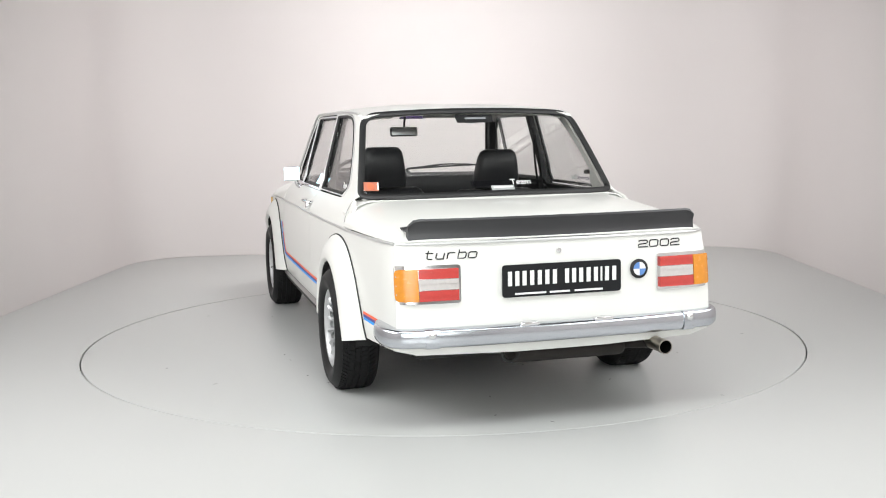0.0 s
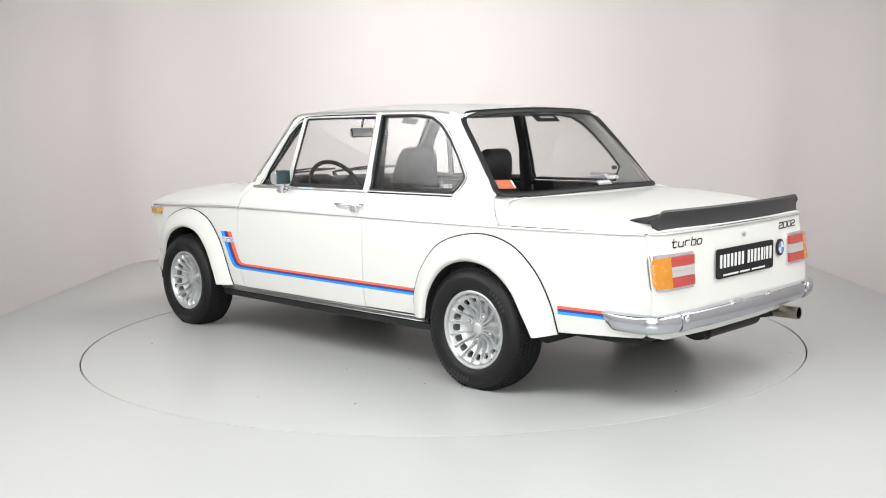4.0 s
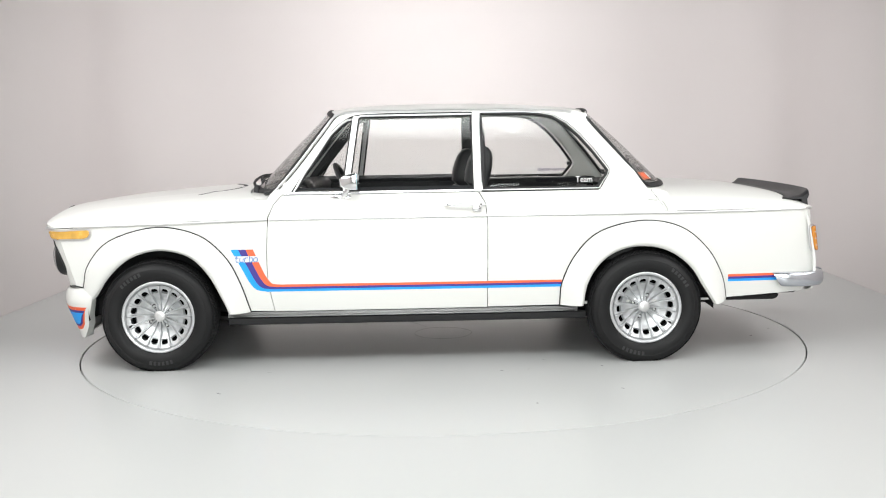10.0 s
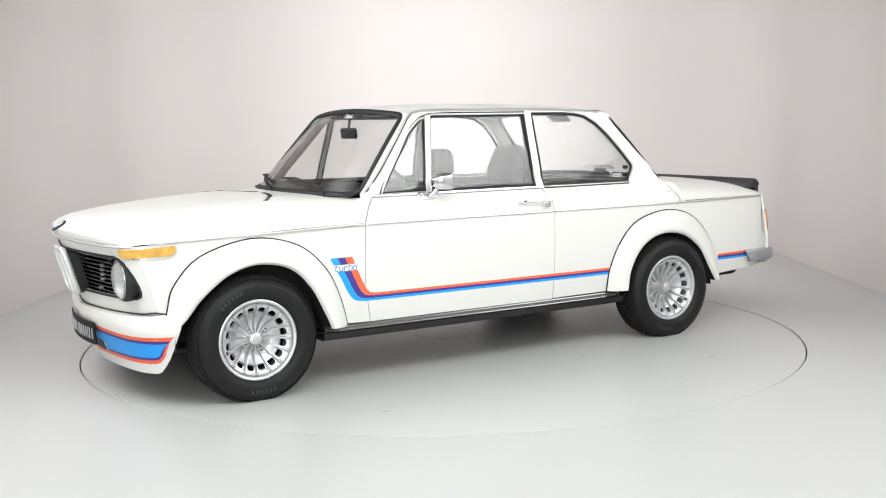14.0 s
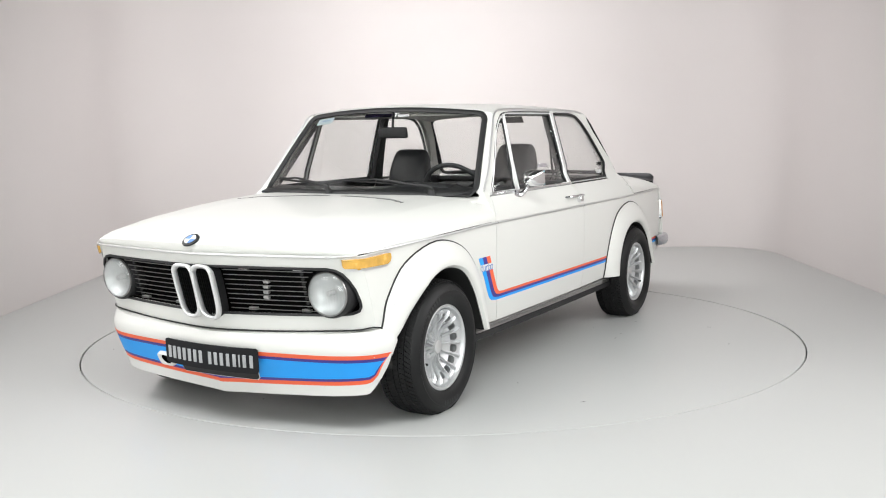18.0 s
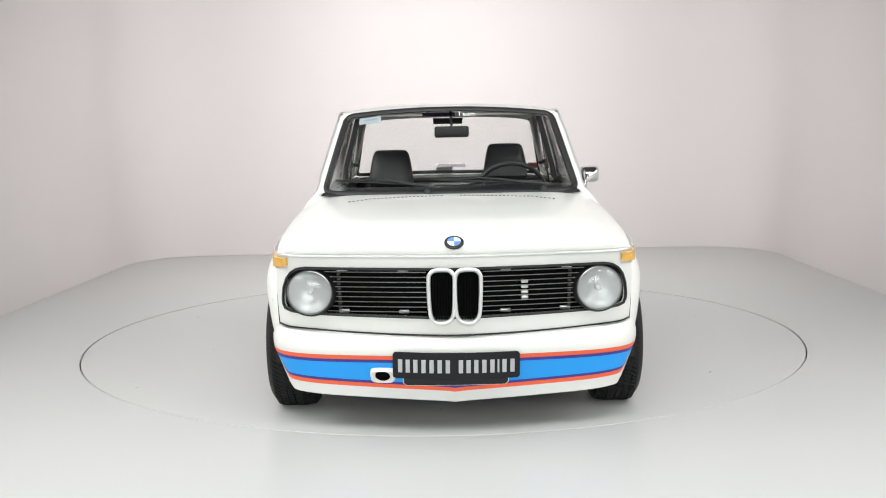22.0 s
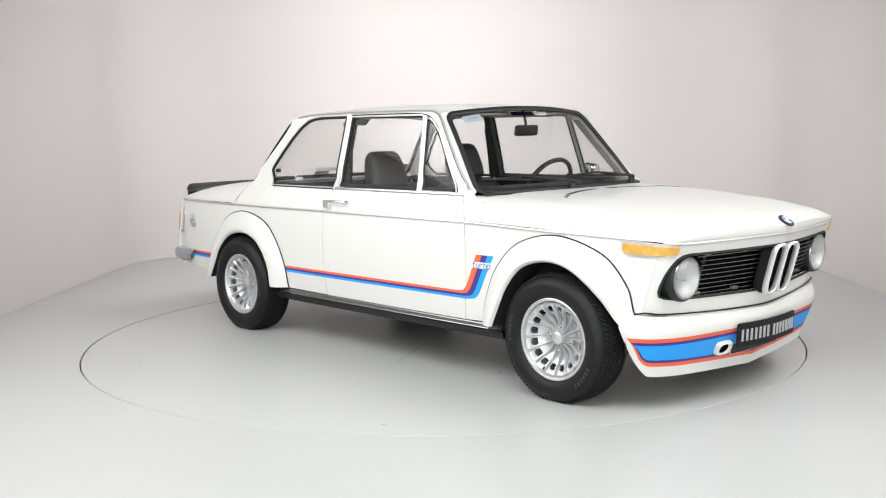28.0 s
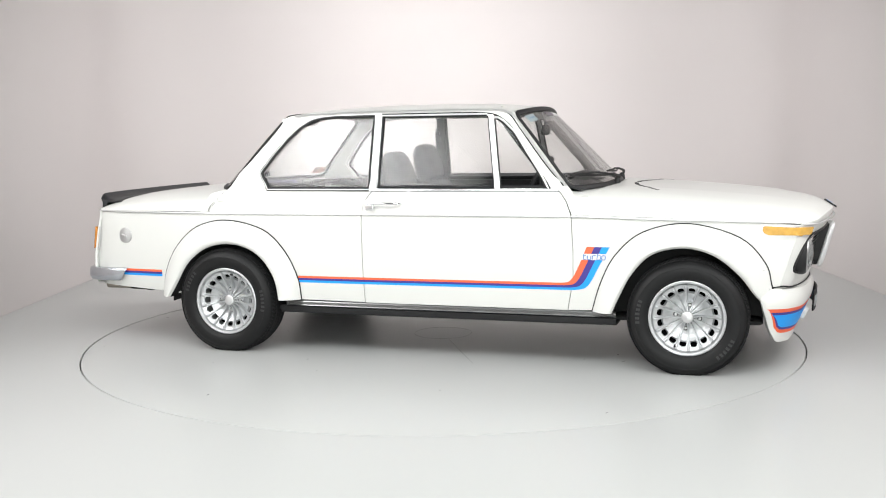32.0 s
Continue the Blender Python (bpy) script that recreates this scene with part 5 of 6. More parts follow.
    for i, p in enumerate(plan):
        a, b = plan[max(i - 1, 0)], plan[min(i + 1, len(plan) - 1)]
        d = Vector((b[0] - a[0], b[1] - a[1])).normalized()
        n = Vector((d.y, -d.x))
        if n.dot(Vector((p[0] + 1.5, p[1]))) < 0:
            n = -n
        k = min(i, len(plan) - 1 - i)
        h = 0.90 + 0.04 * min(1, k / 5)
        cut = 0.045 * max(0.0, 1 - k / 3)
        rows.append([Vector((p[0] + n.x * o - cut * (0.04 - z) / 0.08, p[1] + n.y * o, 0.402 + z * h)) for o, z in ((-0.06, 0.038), (-0.028, 0.042), (-0.010, 0.039), (-0.003, 0.033), (-0.001, 0.026), (0.001, 0.012), (0.002, -0.008), (-0.002, -0.024), (-0.012, -0.037), (-0.030, -0.042), (-0.06, -0.038))])
    bump = part("rear_bumper", grid(rows, (-1, 0, 0), 0.003), BUMPER, car, "chrome rear bumper wrapping the corners", angle=40)
    # the end caps lap over the middle piece, each held by a domed bolt
    mid = Vector((-1.9, 0, 0.402))
    for s in (1, -1):
        band = []
        for y in np.linspace(0.528, 0.582, 5):
            i = next(k for k in range(len(plan) - 1) if plan[k][1] > 0 and plan[k + 1][1] <= y)
            t = (plan[i][1] - y) / (plan[i][1] - plan[i + 1][1])
            ring = [p.lerp(q, t) for p, q in zip(rows[i][1:-1], rows[i + 1][1:-1])]
            band.append([Vector((p.x - 0.004, s * p.y, p.z + (0.003 if p.z > mid.z else -0.003))) for p in ring])
        joint = part("bumper_joint", grid(band, (-1, 0, 0), 0.003), BUMPER, bump, "lapped bumper joint")
        c = band[2][4]
        part("bumper_bolt", place(lathe([(0, 0.010), (0.008, 0.009), (0.014, 0.005), (0.017, 0.0)], 16, "x"), Matrix.Translation(c + Vector((0.001, 0, 0.004))) @ Matrix.Diagonal((-1, 1, 1, 1))), CHROME, joint)
    for y in (0.16, -0.16):
        part("plate_lamp", box((-2.262, y - 0.04, 0.434), (-2.228, y + 0.04, 0.450), 0.006), CHROME, bump)
    number_plate("rear_number_plate", Matrix.Translation((-2.206, 0.0, 0.608)) @ Matrix(((0, 0, -1), (-1, 0, 0), (0, 1, 0))).to_4x4(), 0.512, 0.130, small=True)
    stroke_words("boot_words", "turbo", 0.215, 0.034, 0.0028, lambda x, z: Vector((tx(0.461 - x, 0.709 + z) - 0.002, 0.461 - x, 0.709 + z)), (-1, 0, 0), BLACK, car, 0.25, 0.6, "black badge of bent letters")
    stroke_words("boot_number", "2002", 0.205, 0.027, 0.0028, lambda x, z: Vector((tx(-0.441 - x, 0.716 + z) - 0.002, -0.441 - x, 0.716 + z)), (-1, 0, 0), BLACK, car, 0.1, 0.6, "black model number of bent letters")
    badge(car, Vector((-2.199, -0.342, 0.628)), Vector((-1, -0.05, 0.03)), 0.040)
    # fuel cap on the right flank
    cap = part("fuel_cap", place(lathe([(0, 0.010), (0.024, 0.010), (0.030, 0.006), (0.042, 0.004), (0.045, 0.001), (0.046, -0.004)], 32), Matrix.Translation((-1.937, -side_y(-1.937, 0.629) - 0.001, 0.629)) @ pose(0, 0, 0, 180, 0, -5)), SATIN, car, "round bright fuel cap")
    part("cap_grip", place(box((-0.022, 0.006, -0.005), (0.022, 0.018, 0.005), 0.003), Matrix.Translation((-1.937, -side_y(-1.937, 0.629) - 0.001, 0.629)) @ pose(0, 0, 0, 180, 20, -5)), SATIN, cap)
    # exhaust
    ex = part("exhaust", tube(smooth_path([(-1.55, 0.05, 0.27), (-1.95, 0.0, 0.26), (-2.0, -0.30, 0.275), (-2.08, -0.41, 0.288), (-2.15, -0.437, 0.302)], 6), 0.024, seg=12), RUSTY, car, "dark silencer with a steel tailpipe")
    pipe = lathe([(0.026, -0.16), (0.030, -0.155), (0.030, 0.0), (0.027, 0.0), (0.027, -0.12), (0, -0.12)], 24, "x")
    part("tailpipe", place(pipe, Matrix.Translation((-2.256, -0.437, 0.302)) @ Matrix.Diagonal((-1, 1, 1, 1))), STEEL, ex, "steel tailpipe")
    # black sleeve: the shade inside the pipe is put into its colour
    part("pipe_bore", place(lathe([(0.0268, -0.003), (0.0262, -0.11), (0, -0.112)], 24, "x"), Matrix.Translation((-2.256, -0.437, 0.302)) @ Matrix.Diagonal((-1, 1, 1, 1))), VOID, ex)
    part("silencer", place(lathe([(0, -0.36), (0.055, -0.355), (0.062, -0.34), (0.062, 0.22), (0.055, 0.23), (0, 0.235)], 20), Matrix.Translation((-2.05, -0.02, 0.285)) @ Matrix.Diagonal((1.15, 0.85, 0.72, 1))), RUSTY, ex)
    part("tow_eye", place(tube([(0.035 * math.cos(a), 0, 0.028 * math.sin(a)) for a in np.linspace(0, 6.2832, 16, endpoint=False)], 0.008, closed=True, seg=8), pose(-2.13, 0.20, 0.295, 0, 0, 90)), UNDER, car)


def decals():
    for s, _ in SIDES:
        O = smooth_path([(0.871, 0.618), (0.845, 0.570), (0.815, 0.515), (0.785, 0.455), (0.760, 0.420), (0.735, 0.405), (0.690, 0.398)], 6)
        I = smooth_path([(0.757, 0.618), (0.737, 0.570), (0.714, 0.515), (0.690, 0.468), (0.672, 0.446), (0.655, 0.437), (0.620, 0.434)], 6)
        O = O + [np.array((x, 0.398 - 0.004 * (0.69 - x) / 1.5)) for x in np.linspace(0.65, -0.822, 30)]
        I = I + [np.array((x, 0.434 - 0.004 * (0.62 - x) / 1.5)) for x in np.linspace(0.585, -0.822, 30)]
        for k, mt in ((0, BLUE), (1, VIOLET), (2, RED)):
            rows = []
            for o, i in zip(O, I):
                row = []
                for q in (k / 3, (k + 0.5) / 3, (k + 1) / 3):
                    p = o * (1 - q) + i * q
                    row.append(Vector((p[0], s * (side_y(p[0], p[1]) + 0.0016), p[1])))
                rows.append(row)
            part("side_stripe", grid(rows, (0, s, 0), 0.0006), mt, car)
            xs = np.linspace(-1.695, -1.965, 8)
            z0, z1 = 0.398 + 0.0125 * k, 0.398 + 0.0125 * (k + 1)
            part("side_stripe", grid([[Vector((x, s * (side_y(x, z) + 0.0016), z)) for z in (z0, z1)] for x in xs], (0, s, 0), 0.0006), mt, car)
        part("decal_patch", panel([(0.850, 0.553), (0.728, 0.553), (0.742, 0.584), (0.862, 0.584)], side(s, 0.0028), (0, s, 0), step=0.03, thick=0.0008), WHITE, car)
        stroke_words("decal_words", "turbo", 0.118, 0.030, 0.0024, lambda x, z, s=s: side(s, 0.0036)(0.793 - s * x, 0.555 + z), (0, s, 0), BADGEBLUE, car, 0.12, 0.25, "blue outlined word in the side stripe")


def wheels():
    hub = lathe([(0.120, -0.11), (0.170, -0.10), (0.168, -0.02), (0.169, 0.004), (0.174, 0.022), (0.178, 0.028), (0.186, 0.031), (0.191, 0.029), (0.193, 0.020), (0.188, 0.010), (0.186, -0.10), (0.120, -0.12)], 64)
    w0 = part("wheel", hub, ALLOY, car, "silver alloy wheel with many slim spokes")
    prof = [(0.186, -0.092), (0.205, -0.102), (0.240, -0.104), (0.268, -0.096), (0.280, -0.086), (0.2815, -0.080), (0.2815, 0.048), (0.2790, 0.058), (0.2715, 0.071), (0.260, 0.082), (0.248, 0.0895), (0.246, 0.0885), (0.240, 0.0905), (0.215, 0.087), (0.200, 0.078), (0.190, 0.066), (0.186, 0.060)]
    prof = [(0.186 + (r - 0.186) * 1.125, (y - 0.040) if y > 0 else (y - 0.052)) for r, y in prof]
    tyre = part("tyre", lathe(prof, 72), TYRE, w0, "black road tyre")
    bm = bmesh.new()
    nb = 84
    for r_i, (y0, y1, sk) in enumerate(((-0.166, -0.132, 0.5), (-0.127, -0.093, 0.2), (-0.088, -0.066, 0.0), (-0.062, -0.036, -0.2), (-0.032, -0.008, -0.5))):
        for k in range(nb):
            gap = 0.15 if r_i in (0, 4) else 0.05
            a0, a1 = (k + gap + 0.5 * (r_i % 2)) * 2 * math.pi / nb, (k + 1 - gap + 0.5 * (r_i % 2)) * 2 * math.pi / nb
            vs = []
            for r in (0.2905, 0.3027):
                for a, y in ((a0, y0), (a1, y0), (a1, y1), (a0, y1)):
                    aa = a + sk * (y - y0) / 0.29 * 1.2
                    rr = r - (0.007 if (r > 0.30 and ((r_i == 0 and y == y0) or (r_i == 4 and y == y1))) else 0)
                    vs.append(bm.verts.new((rr * math.cos(aa), y + 0.032, rr * math.sin(aa))))
            for q in ((4, 5, 6, 7), (0, 1, 5, 4), (1, 2, 6, 5), (2, 3, 7, 6), (3, 0, 4, 7)):
                bm.faces.new([vs[i] for i in q])
    bmesh.ops.recalc_face_normals(bm, faces=bm.faces[:])
    tread = tagged(part("tread", bm, TREAD, w0, angle=20), kind="stuff")
    # dished centre pierced by arched slots, with slim ribs between them
    dish = curve([0.0, 0.040, 0.052, 0.080, 0.112, 0.134, 0.152, 0.160], [-0.026, -0.030, -0.040, -0.040, -0.022, -0.004, 0.007, 0.010])
    ring = [(0.160 * math.cos(q), 0.160 * math.sin(q)) for q in np.linspace(0, 2 * math.pi, 72, endpoint=False)]
    slots = []
    for k in range(16):
        q = radians(22.5 * (k + 0.5))
        c, d = math.cos(q), math.sin(q)
        arch = [(0.1235, -0.0135), (0.1235, 0.0135), (0.127, 0.0160), (0.139, 0.0175), (0.1465, 0.0145), (0.1510, 0.007), (0.1515, 0.0), (0.1510, -0.007), (0.1465, -0.0145), (0.139, -0.0175), (0.127, -0.0160)]
        slots.append([(c * u - d * w, d * u + c * w) for u, w in arch])
    part("wheel_disc", panel(ring, lambda x, z: Vector((x, dish(math.hypot(x, z)), z)), (0, 1, 0), holes=slots, step=0.014, thick=0.013), ALLOY, w0, angle=50)
    part("brake_drum", lathe([(0, -0.068), (0.165, -0.068), (0.165, -0.11)], 32), VOID, w0)
    part("rim_ring", lathe([(0.156, -0.012), (0.157, 0.007), (0.160, 0.010), (0.165, 0.012), (0.1685, 0.015), (0.1715, 0.020)], 64), ALLOY, w0)
    sp = bmesh.new()
    vs = []
    for r, h, wd in ((0.028, -0.010, 0.0034), (0.050, -0.017, 0.0033), (0.074, -0.0205, 0.0030), (0.104, -0.0070, 0.0030), (0.128, 0.0090, 0.0034), (0.146, 0.0185, 0.0044), (0.156, 0.0200, 0.0066), (0.166, 0.0200, 0.0082)):
        vs.append([sp.verts.new((r, h - 0.016, -wd * 1.7)), sp.verts.new((r, h - 0.0055, -wd * 1.05)), sp.verts.new((r, h, -wd * 0.5)), sp.verts.new((r, h, wd * 0.5)), sp.verts.new((r, h - 0.0055, wd * 1.05)), sp.verts.new((r, h - 0.016, wd * 1.7))])
    for i in range(len(vs) - 1):
        for j in range(5):
            sp.faces.new((vs[i][j], vs[i][j + 1], vs[i + 1][j + 1], vs[i + 1][j]))
    bmesh.ops.recalc_face_normals(sp, faces=sp.faces[:])
    first = part("spoke", sp, ALLOY, w0)
    for k in range(1, 16):
        o = new("spoke", first.data)
        o.parent, o.rotation_euler = w0, (0, radians(22.5 * k), 0)
    # worn maker's print on the sidewall, as plain raised blocks
    blk = place(box((-0.0065, -0.0012, -0.010), (0.0065, 0.0012, 0.010), 0.0008, 1), Matrix.Translation((0, 0.0495, 0.243)))
    blk = part("print_bar", blk, WORNPRINT, w0)
    for k in range(1, 12):
        o = new("print_bar", blk.data)
        o.parent, o.rotation_euler = w0, (0, radians(5.2 * k + (118 if k > 5 else 0)), 0)
    part("hub_cap", lathe([(0, 0.001), (0.020, 0.0), (0.028, -0.004), (0.031, -0.012), (0.031, -0.030)], 32), SATIN, w0, "bright hub cap")
    turn = Matrix.Rotation(radians(11), 4, "Y") @ Matrix.Translation((0.060, -0.022, 0))
    cup = part("bolt_cup", place(lathe([(0.012, -0.020), (0.0125, 0.000), (0.0145, 0.002), (0.0165, 0.000), (0.018, -0.022)], 20), turn), ALLOY, w0)
    # black disc that paints the shade down in the alloy cup
    well = part("bolt_well", place(lathe([(0, -0.010), (0.0125, -0.010)], 20), turn), BLACK, w0)
    bolt = part("wheel_bolt", place(lathe([(0, 0.002), (0.005, 0.0015), (0.0075, -0.001), (0.0085, -0.012)], 6), turn), SATIN, w0)
    for k in range(1, 4):
        for name, ob in (("bolt_cup", cup), ("bolt_well", well), ("wheel_bolt", bolt)):
            o = new(name, ob.data)
            o.parent, o.rotation_euler = w0, (0, radians(90 * k), 0)
    part("valve", tube([(0.146, -0.015, 0.006), (0.158, 0.024, 0.006)], 0.0055, seg=8), RUBBER, w0)
    for me in {o.data for o in [w0, *w0.children]}:
        me.transform(Matrix.Diagonal((0.97, 1, 0.97, 1)))
    # the loaded tyre stands flat on the floor and bulges a little there
    for ob in (tyre, tread):
        for v in ob.data.vertices:
            if v.co.z < -0.2805:
                v.co.y *= 1 + 0.5 * (-0.2805 - v.co.z)
                v.co.z = -0.2805 - 0.05 * (-0.2805 - v.co.z)
    for x, s, rot in ((1.248, 1, 20), (1.248, -1, 70), (-1.25, 1, 150), (-1.25, -1, 260)):
        m = pose(x, s * (0.756 if x > 0 else 0.762), 0.281) @ (pose(0, 0, 0, 0, rot, 0) if s > 0 else pose(0, 0, 0, 0, rot, 180))
        if (x, s) == (1.248, 1):
            w0.matrix_basis = m
            w = w0
        else:
            w = copy_thing(w0, m)
        for o in w.children:
            if o.data in (tyre.data, tread.data):
                o.rotation_euler = (0, radians(-rot), 0)


def underbody():
    part("floor_pan", box((-1.55, -0.60, 0.222), (1.60, 0.60, 0.250), 0.02), UNDER, car)
    part("boot_box", box((-2.12, -0.60, 0.308), (-1.66, 0.60, 0.74), 0.03), UNDER, car)
    part("boot_box", box((-1.66, -0.56, 0.60), (-1.30, 0.56, 0.80), 0.03), UNDER, car)
    part("fuel_tank", box((-2.02, 0.12, 0.270), (-1.66, 0.58, 0.32), 0.03), UNDER, car)
    part("engine_bay", box((0.72, -0.50, 0.24), (1.70, 0.50, 0.70), 0.05), UNDER, car)
    part("bulkhead", box((0.68, -0.70, 0.24), (0.715, 0.70, 0.84), 0.01), UNDER, car)
    part("rear_bulkhead", box((-1.30, -0.66, 0.60), (-1.27, 0.66, 0.86), 0.01), UNDER, car)
    for x in (1.248, -1.25):
        part("axle", tube([(x, -0.62, 0.27), (x, 0.62, 0.27)], 0.035, seg=10), UNDER, car)
        for s in (1, -1):
            rows = []
            for k in range(21):
                t = math.pi * (-0.02 + 1.04 * k / 20)
                cx, cz = math.cos(t), math.sin(t)
                rows.append([Vector((x + r * cx, s * y, 0.285 + r * cz)) for r, y in ((0.365, side_y(x, 0.6) - 0.002), (0.372, 0.56), (0.30, 0.55), (0.0, 0.55))])
            part("wheel_well", grid(rows, (0, 0, -1)), UNDER, car)
    part("gearbox", tube([(0.6, 0, 0.24), (0.0, 0, 0.22), (-1.2, 0, 0.24)], lambda t: 0.07 - 0.03 * t, seg=12), UNDER, car)
    part("exhaust_pipe", tube([(0.8, -0.2, 0.20), (0.2, -0.2, 0.19), (-0.8, -0.15, 0.19), (-1.5, 0.0, 0.24)], 0.025, seg=10), RUSTY, car)
    part("trailing_arm", box((-1.15, 0.38, 0.185), (-0.80, 0.50, 0.225), 0.012), UNDER, car)
    part("trailing_arm", box((-1.15, -0.50, 0.185), (-0.80, -0.38, 0.225), 0.012), UNDER, car)


def interior():
    def cushion(lo, hi, bevel, m):
        return place(box(lo, hi, bevel, 4), m)
    for s, x, top in ((1, -0.24, -0.022), (-1, -0.19, -0.050)):
        y = 0.340 if s > 0 else -0.347
        m = pose(x, y, 0.36)
        seat = part("front_seat", cushion((-0.12, -0.25, 0.0), (0.42, 0.25, 0.16), 0.05, m), VINYL, car, "black vinyl bucket seat")
        tilt = pose(x - 0.06, y, 0.50 + top, 0, -14, 0)
        part("backrest", cushion((-0.06, -0.245, 0.0), (0.06, 0.245, 0.42), 0.05, tilt), VINYL, seat)
        rows = []
        for z, w, d in ((0.430, 0.126, 0.034), (0.445, 0.134, 0.060), (0.50, 0.131, 0.068), (0.56, 0.121, 0.066), (0.605, 0.113, 0.058), (0.637, 0.104, 0.042), (0.652, 0.088, 0.022), (0.656, 0.04, 0.005)):
            ring = []
            for k in range(28):
                a = 2 * math.pi * k / 28
                c, sn = math.cos(a), math.sin(a)
                ring.append(tilt @ Vector((d * math.copysign(abs(c) ** 0.6, c) + 0.004, w * math.copysign(abs(sn) ** 0.45, sn), z)))
            rows.append(ring)
        part("headrest", grid(rows, (0, 0, 1), close=True), VINYL, seat, "black vinyl headrest")
        for q in (-0.06, 0.06):
            part("headrest_post", tube([tilt @ Vector((0, q, 0.40)), tilt @ Vector((0, q, 0.45))], 0.007, seg=8), BLACK, seat)
        # belt on the door post
        belt = [Vector((-0.425, s * 0.560, 1.19)), Vector((-0.43, s * 0.60, 0.95)), Vector((-0.42, s * 0.62, 0.60))]
        part("seat_belt", tube(smooth_path(belt, 6), 0.022, seg=6, flat=0.12, up=(0, 1, 0)), BLACK, car, "black seat belt")
        slack = [Vector((-0.425, s * 0.555, 1.185)), Vector((-0.395, s * 0.575, 1.05)), Vector((-0.385, s * 0.60, 0.86)), Vector((-0.40, s * 0.61, 0.62))]
        part("seat_belt", tube(smooth_path(slack, 6), 0.014, seg=6, flat=0.2, up=(0, 1, 0)), BLACK, car, "black seat belt")
        part("belt_anchor", box((-0.440, s * 0.560 - 0.012, 1.175), (-0.412, s * 0.560 + 0.012, 1.215), 0.006), BLACK, car)
    bench = part("rear_bench", cushion((-1.02, -0.58, 0.36), (-0.62, 0.58, 0.52), 0.06, Matrix.Identity(4)), VINYL, car, "black vinyl rear bench")
    part("bench_back", cushion((-0.06, -0.58, 0.0), (0.08, 0.58, 0.40), 0.05, pose(-1.04, 0, 0.46, 0, -18, 0)), VINYL, bench)
    part("parcel_shelf", panel([(-1.14, -0.60), (-1.14, 0.60), (-1.30, 0.60), (-1.40, 0.3), (-1.42, 0), (-1.40, -0.3), (-1.30, -0.60)], lambda x, y: Vector((x, y, 0.886)), (0, 0, 1), step=0.1, thick=0.02), VINYL, car, "black parcel shelf")
    # dashboard
    rows = []
    for y in np.linspace(-0.63, 0.63, 25):
        b = 0.015 * math.exp(-((y - 0.32) / 0.2) ** 2)
        rows.append([Vector((x - 0.05 * (abs(y) / 0.63) ** 2, y, z)) for x, z in ((0.76, 0.898), (0.70, 0.915 + b), (0.60, 0.922 + b * 1.5), (0.54, 0.912 + b), (0.52, 0.89), (0.53, 0.80), (0.56, 0.70), (0.60, 0.62))])
    dash = part("dashboard", grid(rows, (-0.5, 0, 1), 0.01), VINYL, car, "black padded dashboard", angle=50)
    part("instrument_hood", place(box((0.50, 0.16, 0.86), (0.66, 0.48, 0.945), 0.03, 3), Matrix.Identity(4)), VINYL, dash)
    # steering wheel
    m = pose(0.275, 0.325, 0.862, 0, 0, 0) @ pose(0, 0, 0, 0, -62, 0)
    ring = [(0.185 * math.cos(a), 0.185 * math.sin(a), 0) for a in np.linspace(0, 2 * math.pi, 48, endpoint=False)]
    sw = part("steering_wheel", place(tube(ring, 0.013, closed=True, seg=10), m), VINYL, car, "black three-spoke steering wheel")
    for a in (90, 210, 330):
        c, q = math.cos(radians(a + 90)), math.sin(radians(a + 90))
        part("wheel_spoke", place(tube([(0.03 * c, 0.03 * q, -0.02), (0.18 * c, 0.18 * q, 0)], 0.014, seg=6, flat=0.25, up=(0, 0, 1)), m), BLACK, sw)
    part("horn_pad", place(lathe([(0, 0.005), (0.03, 0.003), (0.045, -0.01), (0.045, -0.04)], 20, "z"), m), BLACK, sw)
    part("steering_column", place(tube([(0, 0, -0.03), (0, 0, -0.34)], 0.03, seg=12), m), BLACK, sw)
    # inside mirror on its stalk
    tip = Matrix.Translation((0.397, 0.012, 1.1955)) @ pose(0, 0, 0, 0, 9, 0) @ Matrix.Translation((-0.397, -0.012, -1.1955))
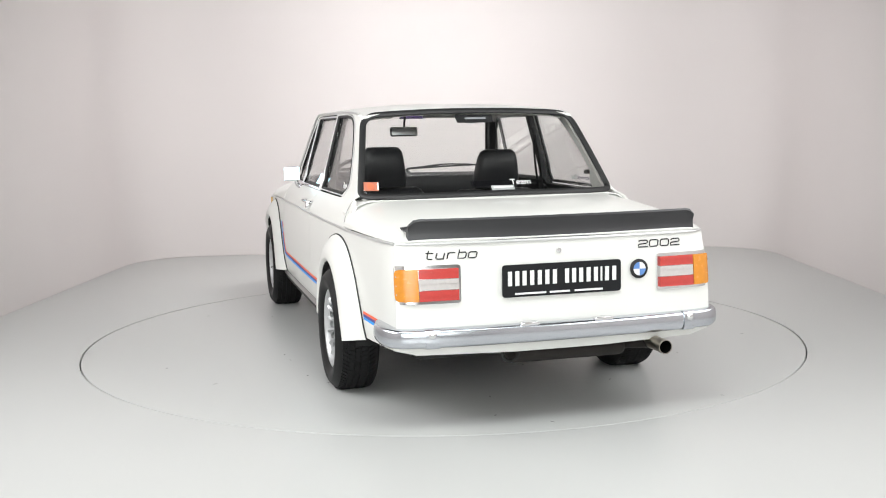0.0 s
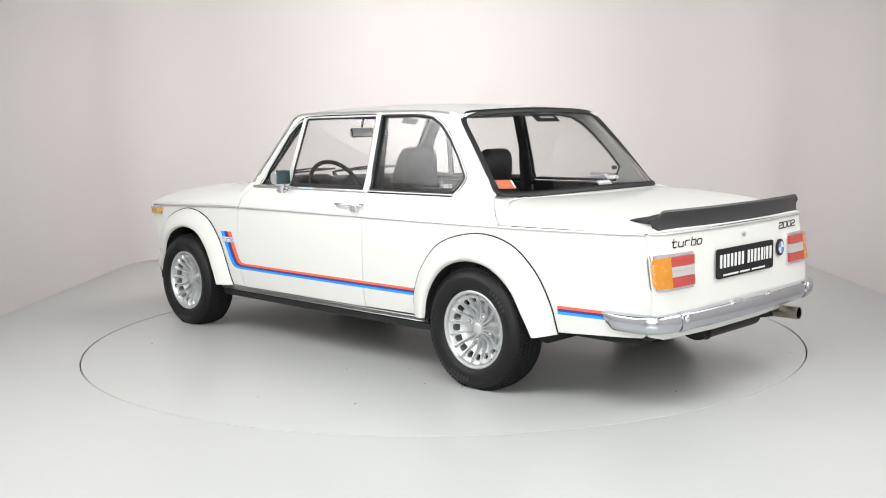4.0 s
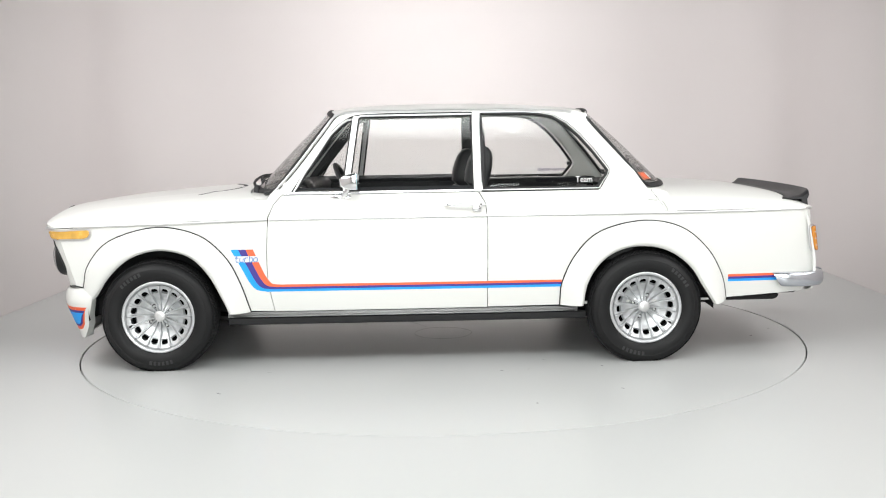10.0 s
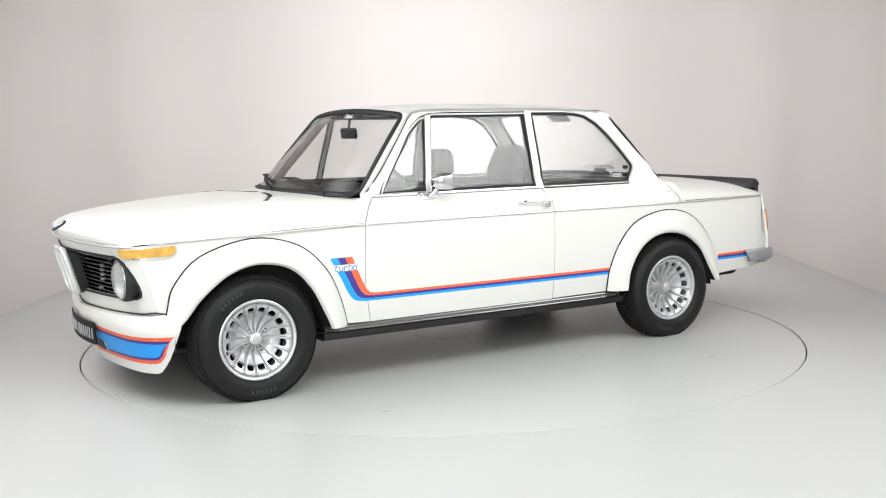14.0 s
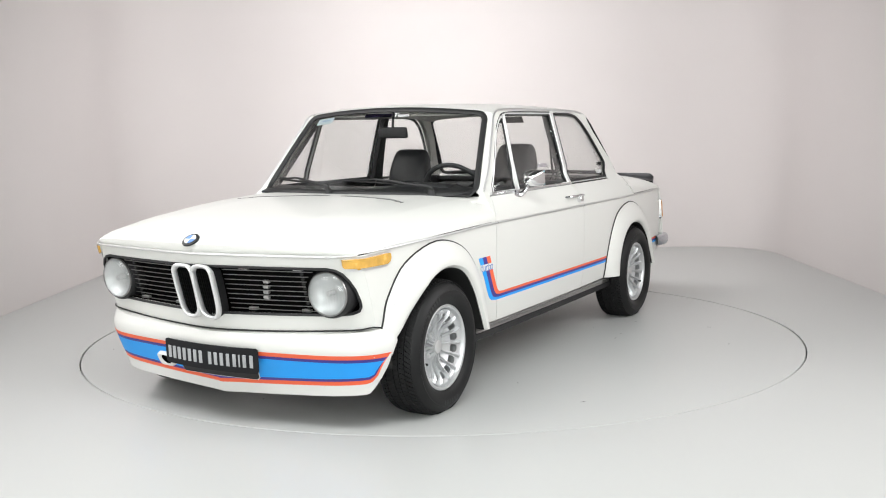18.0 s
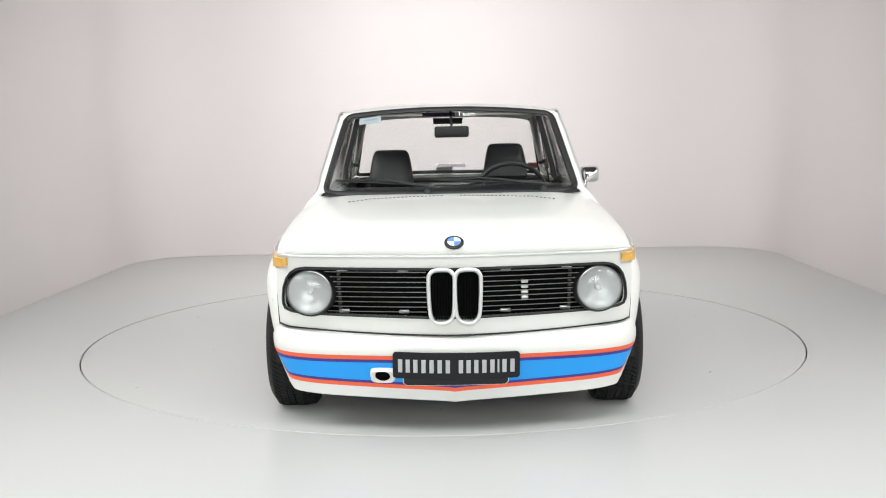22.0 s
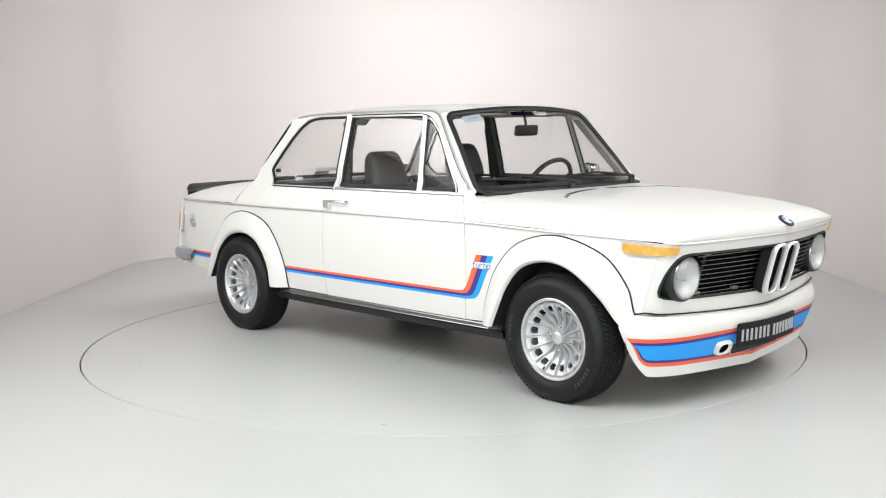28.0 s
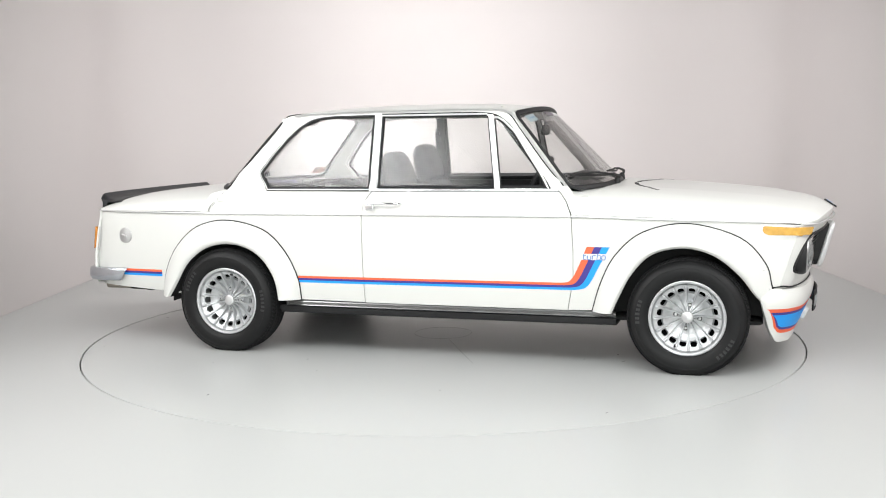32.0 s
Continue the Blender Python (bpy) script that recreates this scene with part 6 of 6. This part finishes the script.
    mir = part("inside_mirror", place(box((0.386, -0.078, 1.166), (0.408, 0.102, 1.225), 0.012, 3), tip), BLACK, car, "black inside mirror on a stalk")
    part("mirror_pane", place(box((0.3835, -0.070, 1.172), (0.3865, 0.094, 1.219), 0.001), tip), INMIRROR, mir, "mirror glass")
    part("mirror_stalk", tube([(0.397, 0.012, 1.20), (0.392, 0.010, 1.25), (0.372, 0.006, 1.312)], 0.007, seg=8), BLACK, mir)
    for s in (1, -1):
        part("sun_visor", place(box((-0.06, -0.17, -0.006), (0.06, 0.17, 0.006), 0.005), pose(0.30, s * 0.27, 1.305, 0, 20, 0)), LINER, car, "pale sun visor")
        part("quarter_trim", panel([(-0.46, 0.40), (-1.2, 0.55), (-1.22, 0.885), (-0.45, 0.885)], side(s, -0.07), (0, -s, 0), step=0.2, thick=0.02), VINYL, car)
        part("pillar_lining", panel([(-1.05, 0.89), (-1.10, 0.985), (-1.03, 1.09), (-0.95, 1.18), (-0.87, 1.25), (-0.78, 1.29), (-0.93, 1.28), (-1.06, 1.14), (-1.22, 0.90)], side(s, -0.03), (0, -s, 0), step=0.06, thick=0.01), LINER, car, "pale rear pillar lining")
        rows = []
        for q in np.linspace(0.95, 0.05, 10):
            g = wind_at(s * 0.985, q) - Vector((0.022, 0, 0.018))
            x = 0.560 - 0.322 * ((g.z - 0.902) / 0.383) ** 0.93 if g.z > 0.902 else 0.56
            b = Vector((x + 0.004, s * (side_y(x, g.z) - 0.022), g.z))
            rows.append([g, g.lerp(b, 0.45) + Vector((-0.012, -s * 0.014, 0)), b])
        part("pillar_cover", grid(rows, (-0.7, -s * 0.7, 0), 0.006), BLACK, car, "black windscreen pillar cover")


body_sides()
hood_and_boot()
roof()
fillers()
screens()
front()
rear()
decals()
underbody()
interior()
wheels()


# ---------------------------------------------------------------- what moves
def motions():
    spin = [(float(t), pose(0, 0, 0, 0, 0, a)) for t, a in enumerate(TURN)]
    walk(turntable, spin)
    walk(car, [(t, m @ CAR_AT) for t, m in spin])


motions()
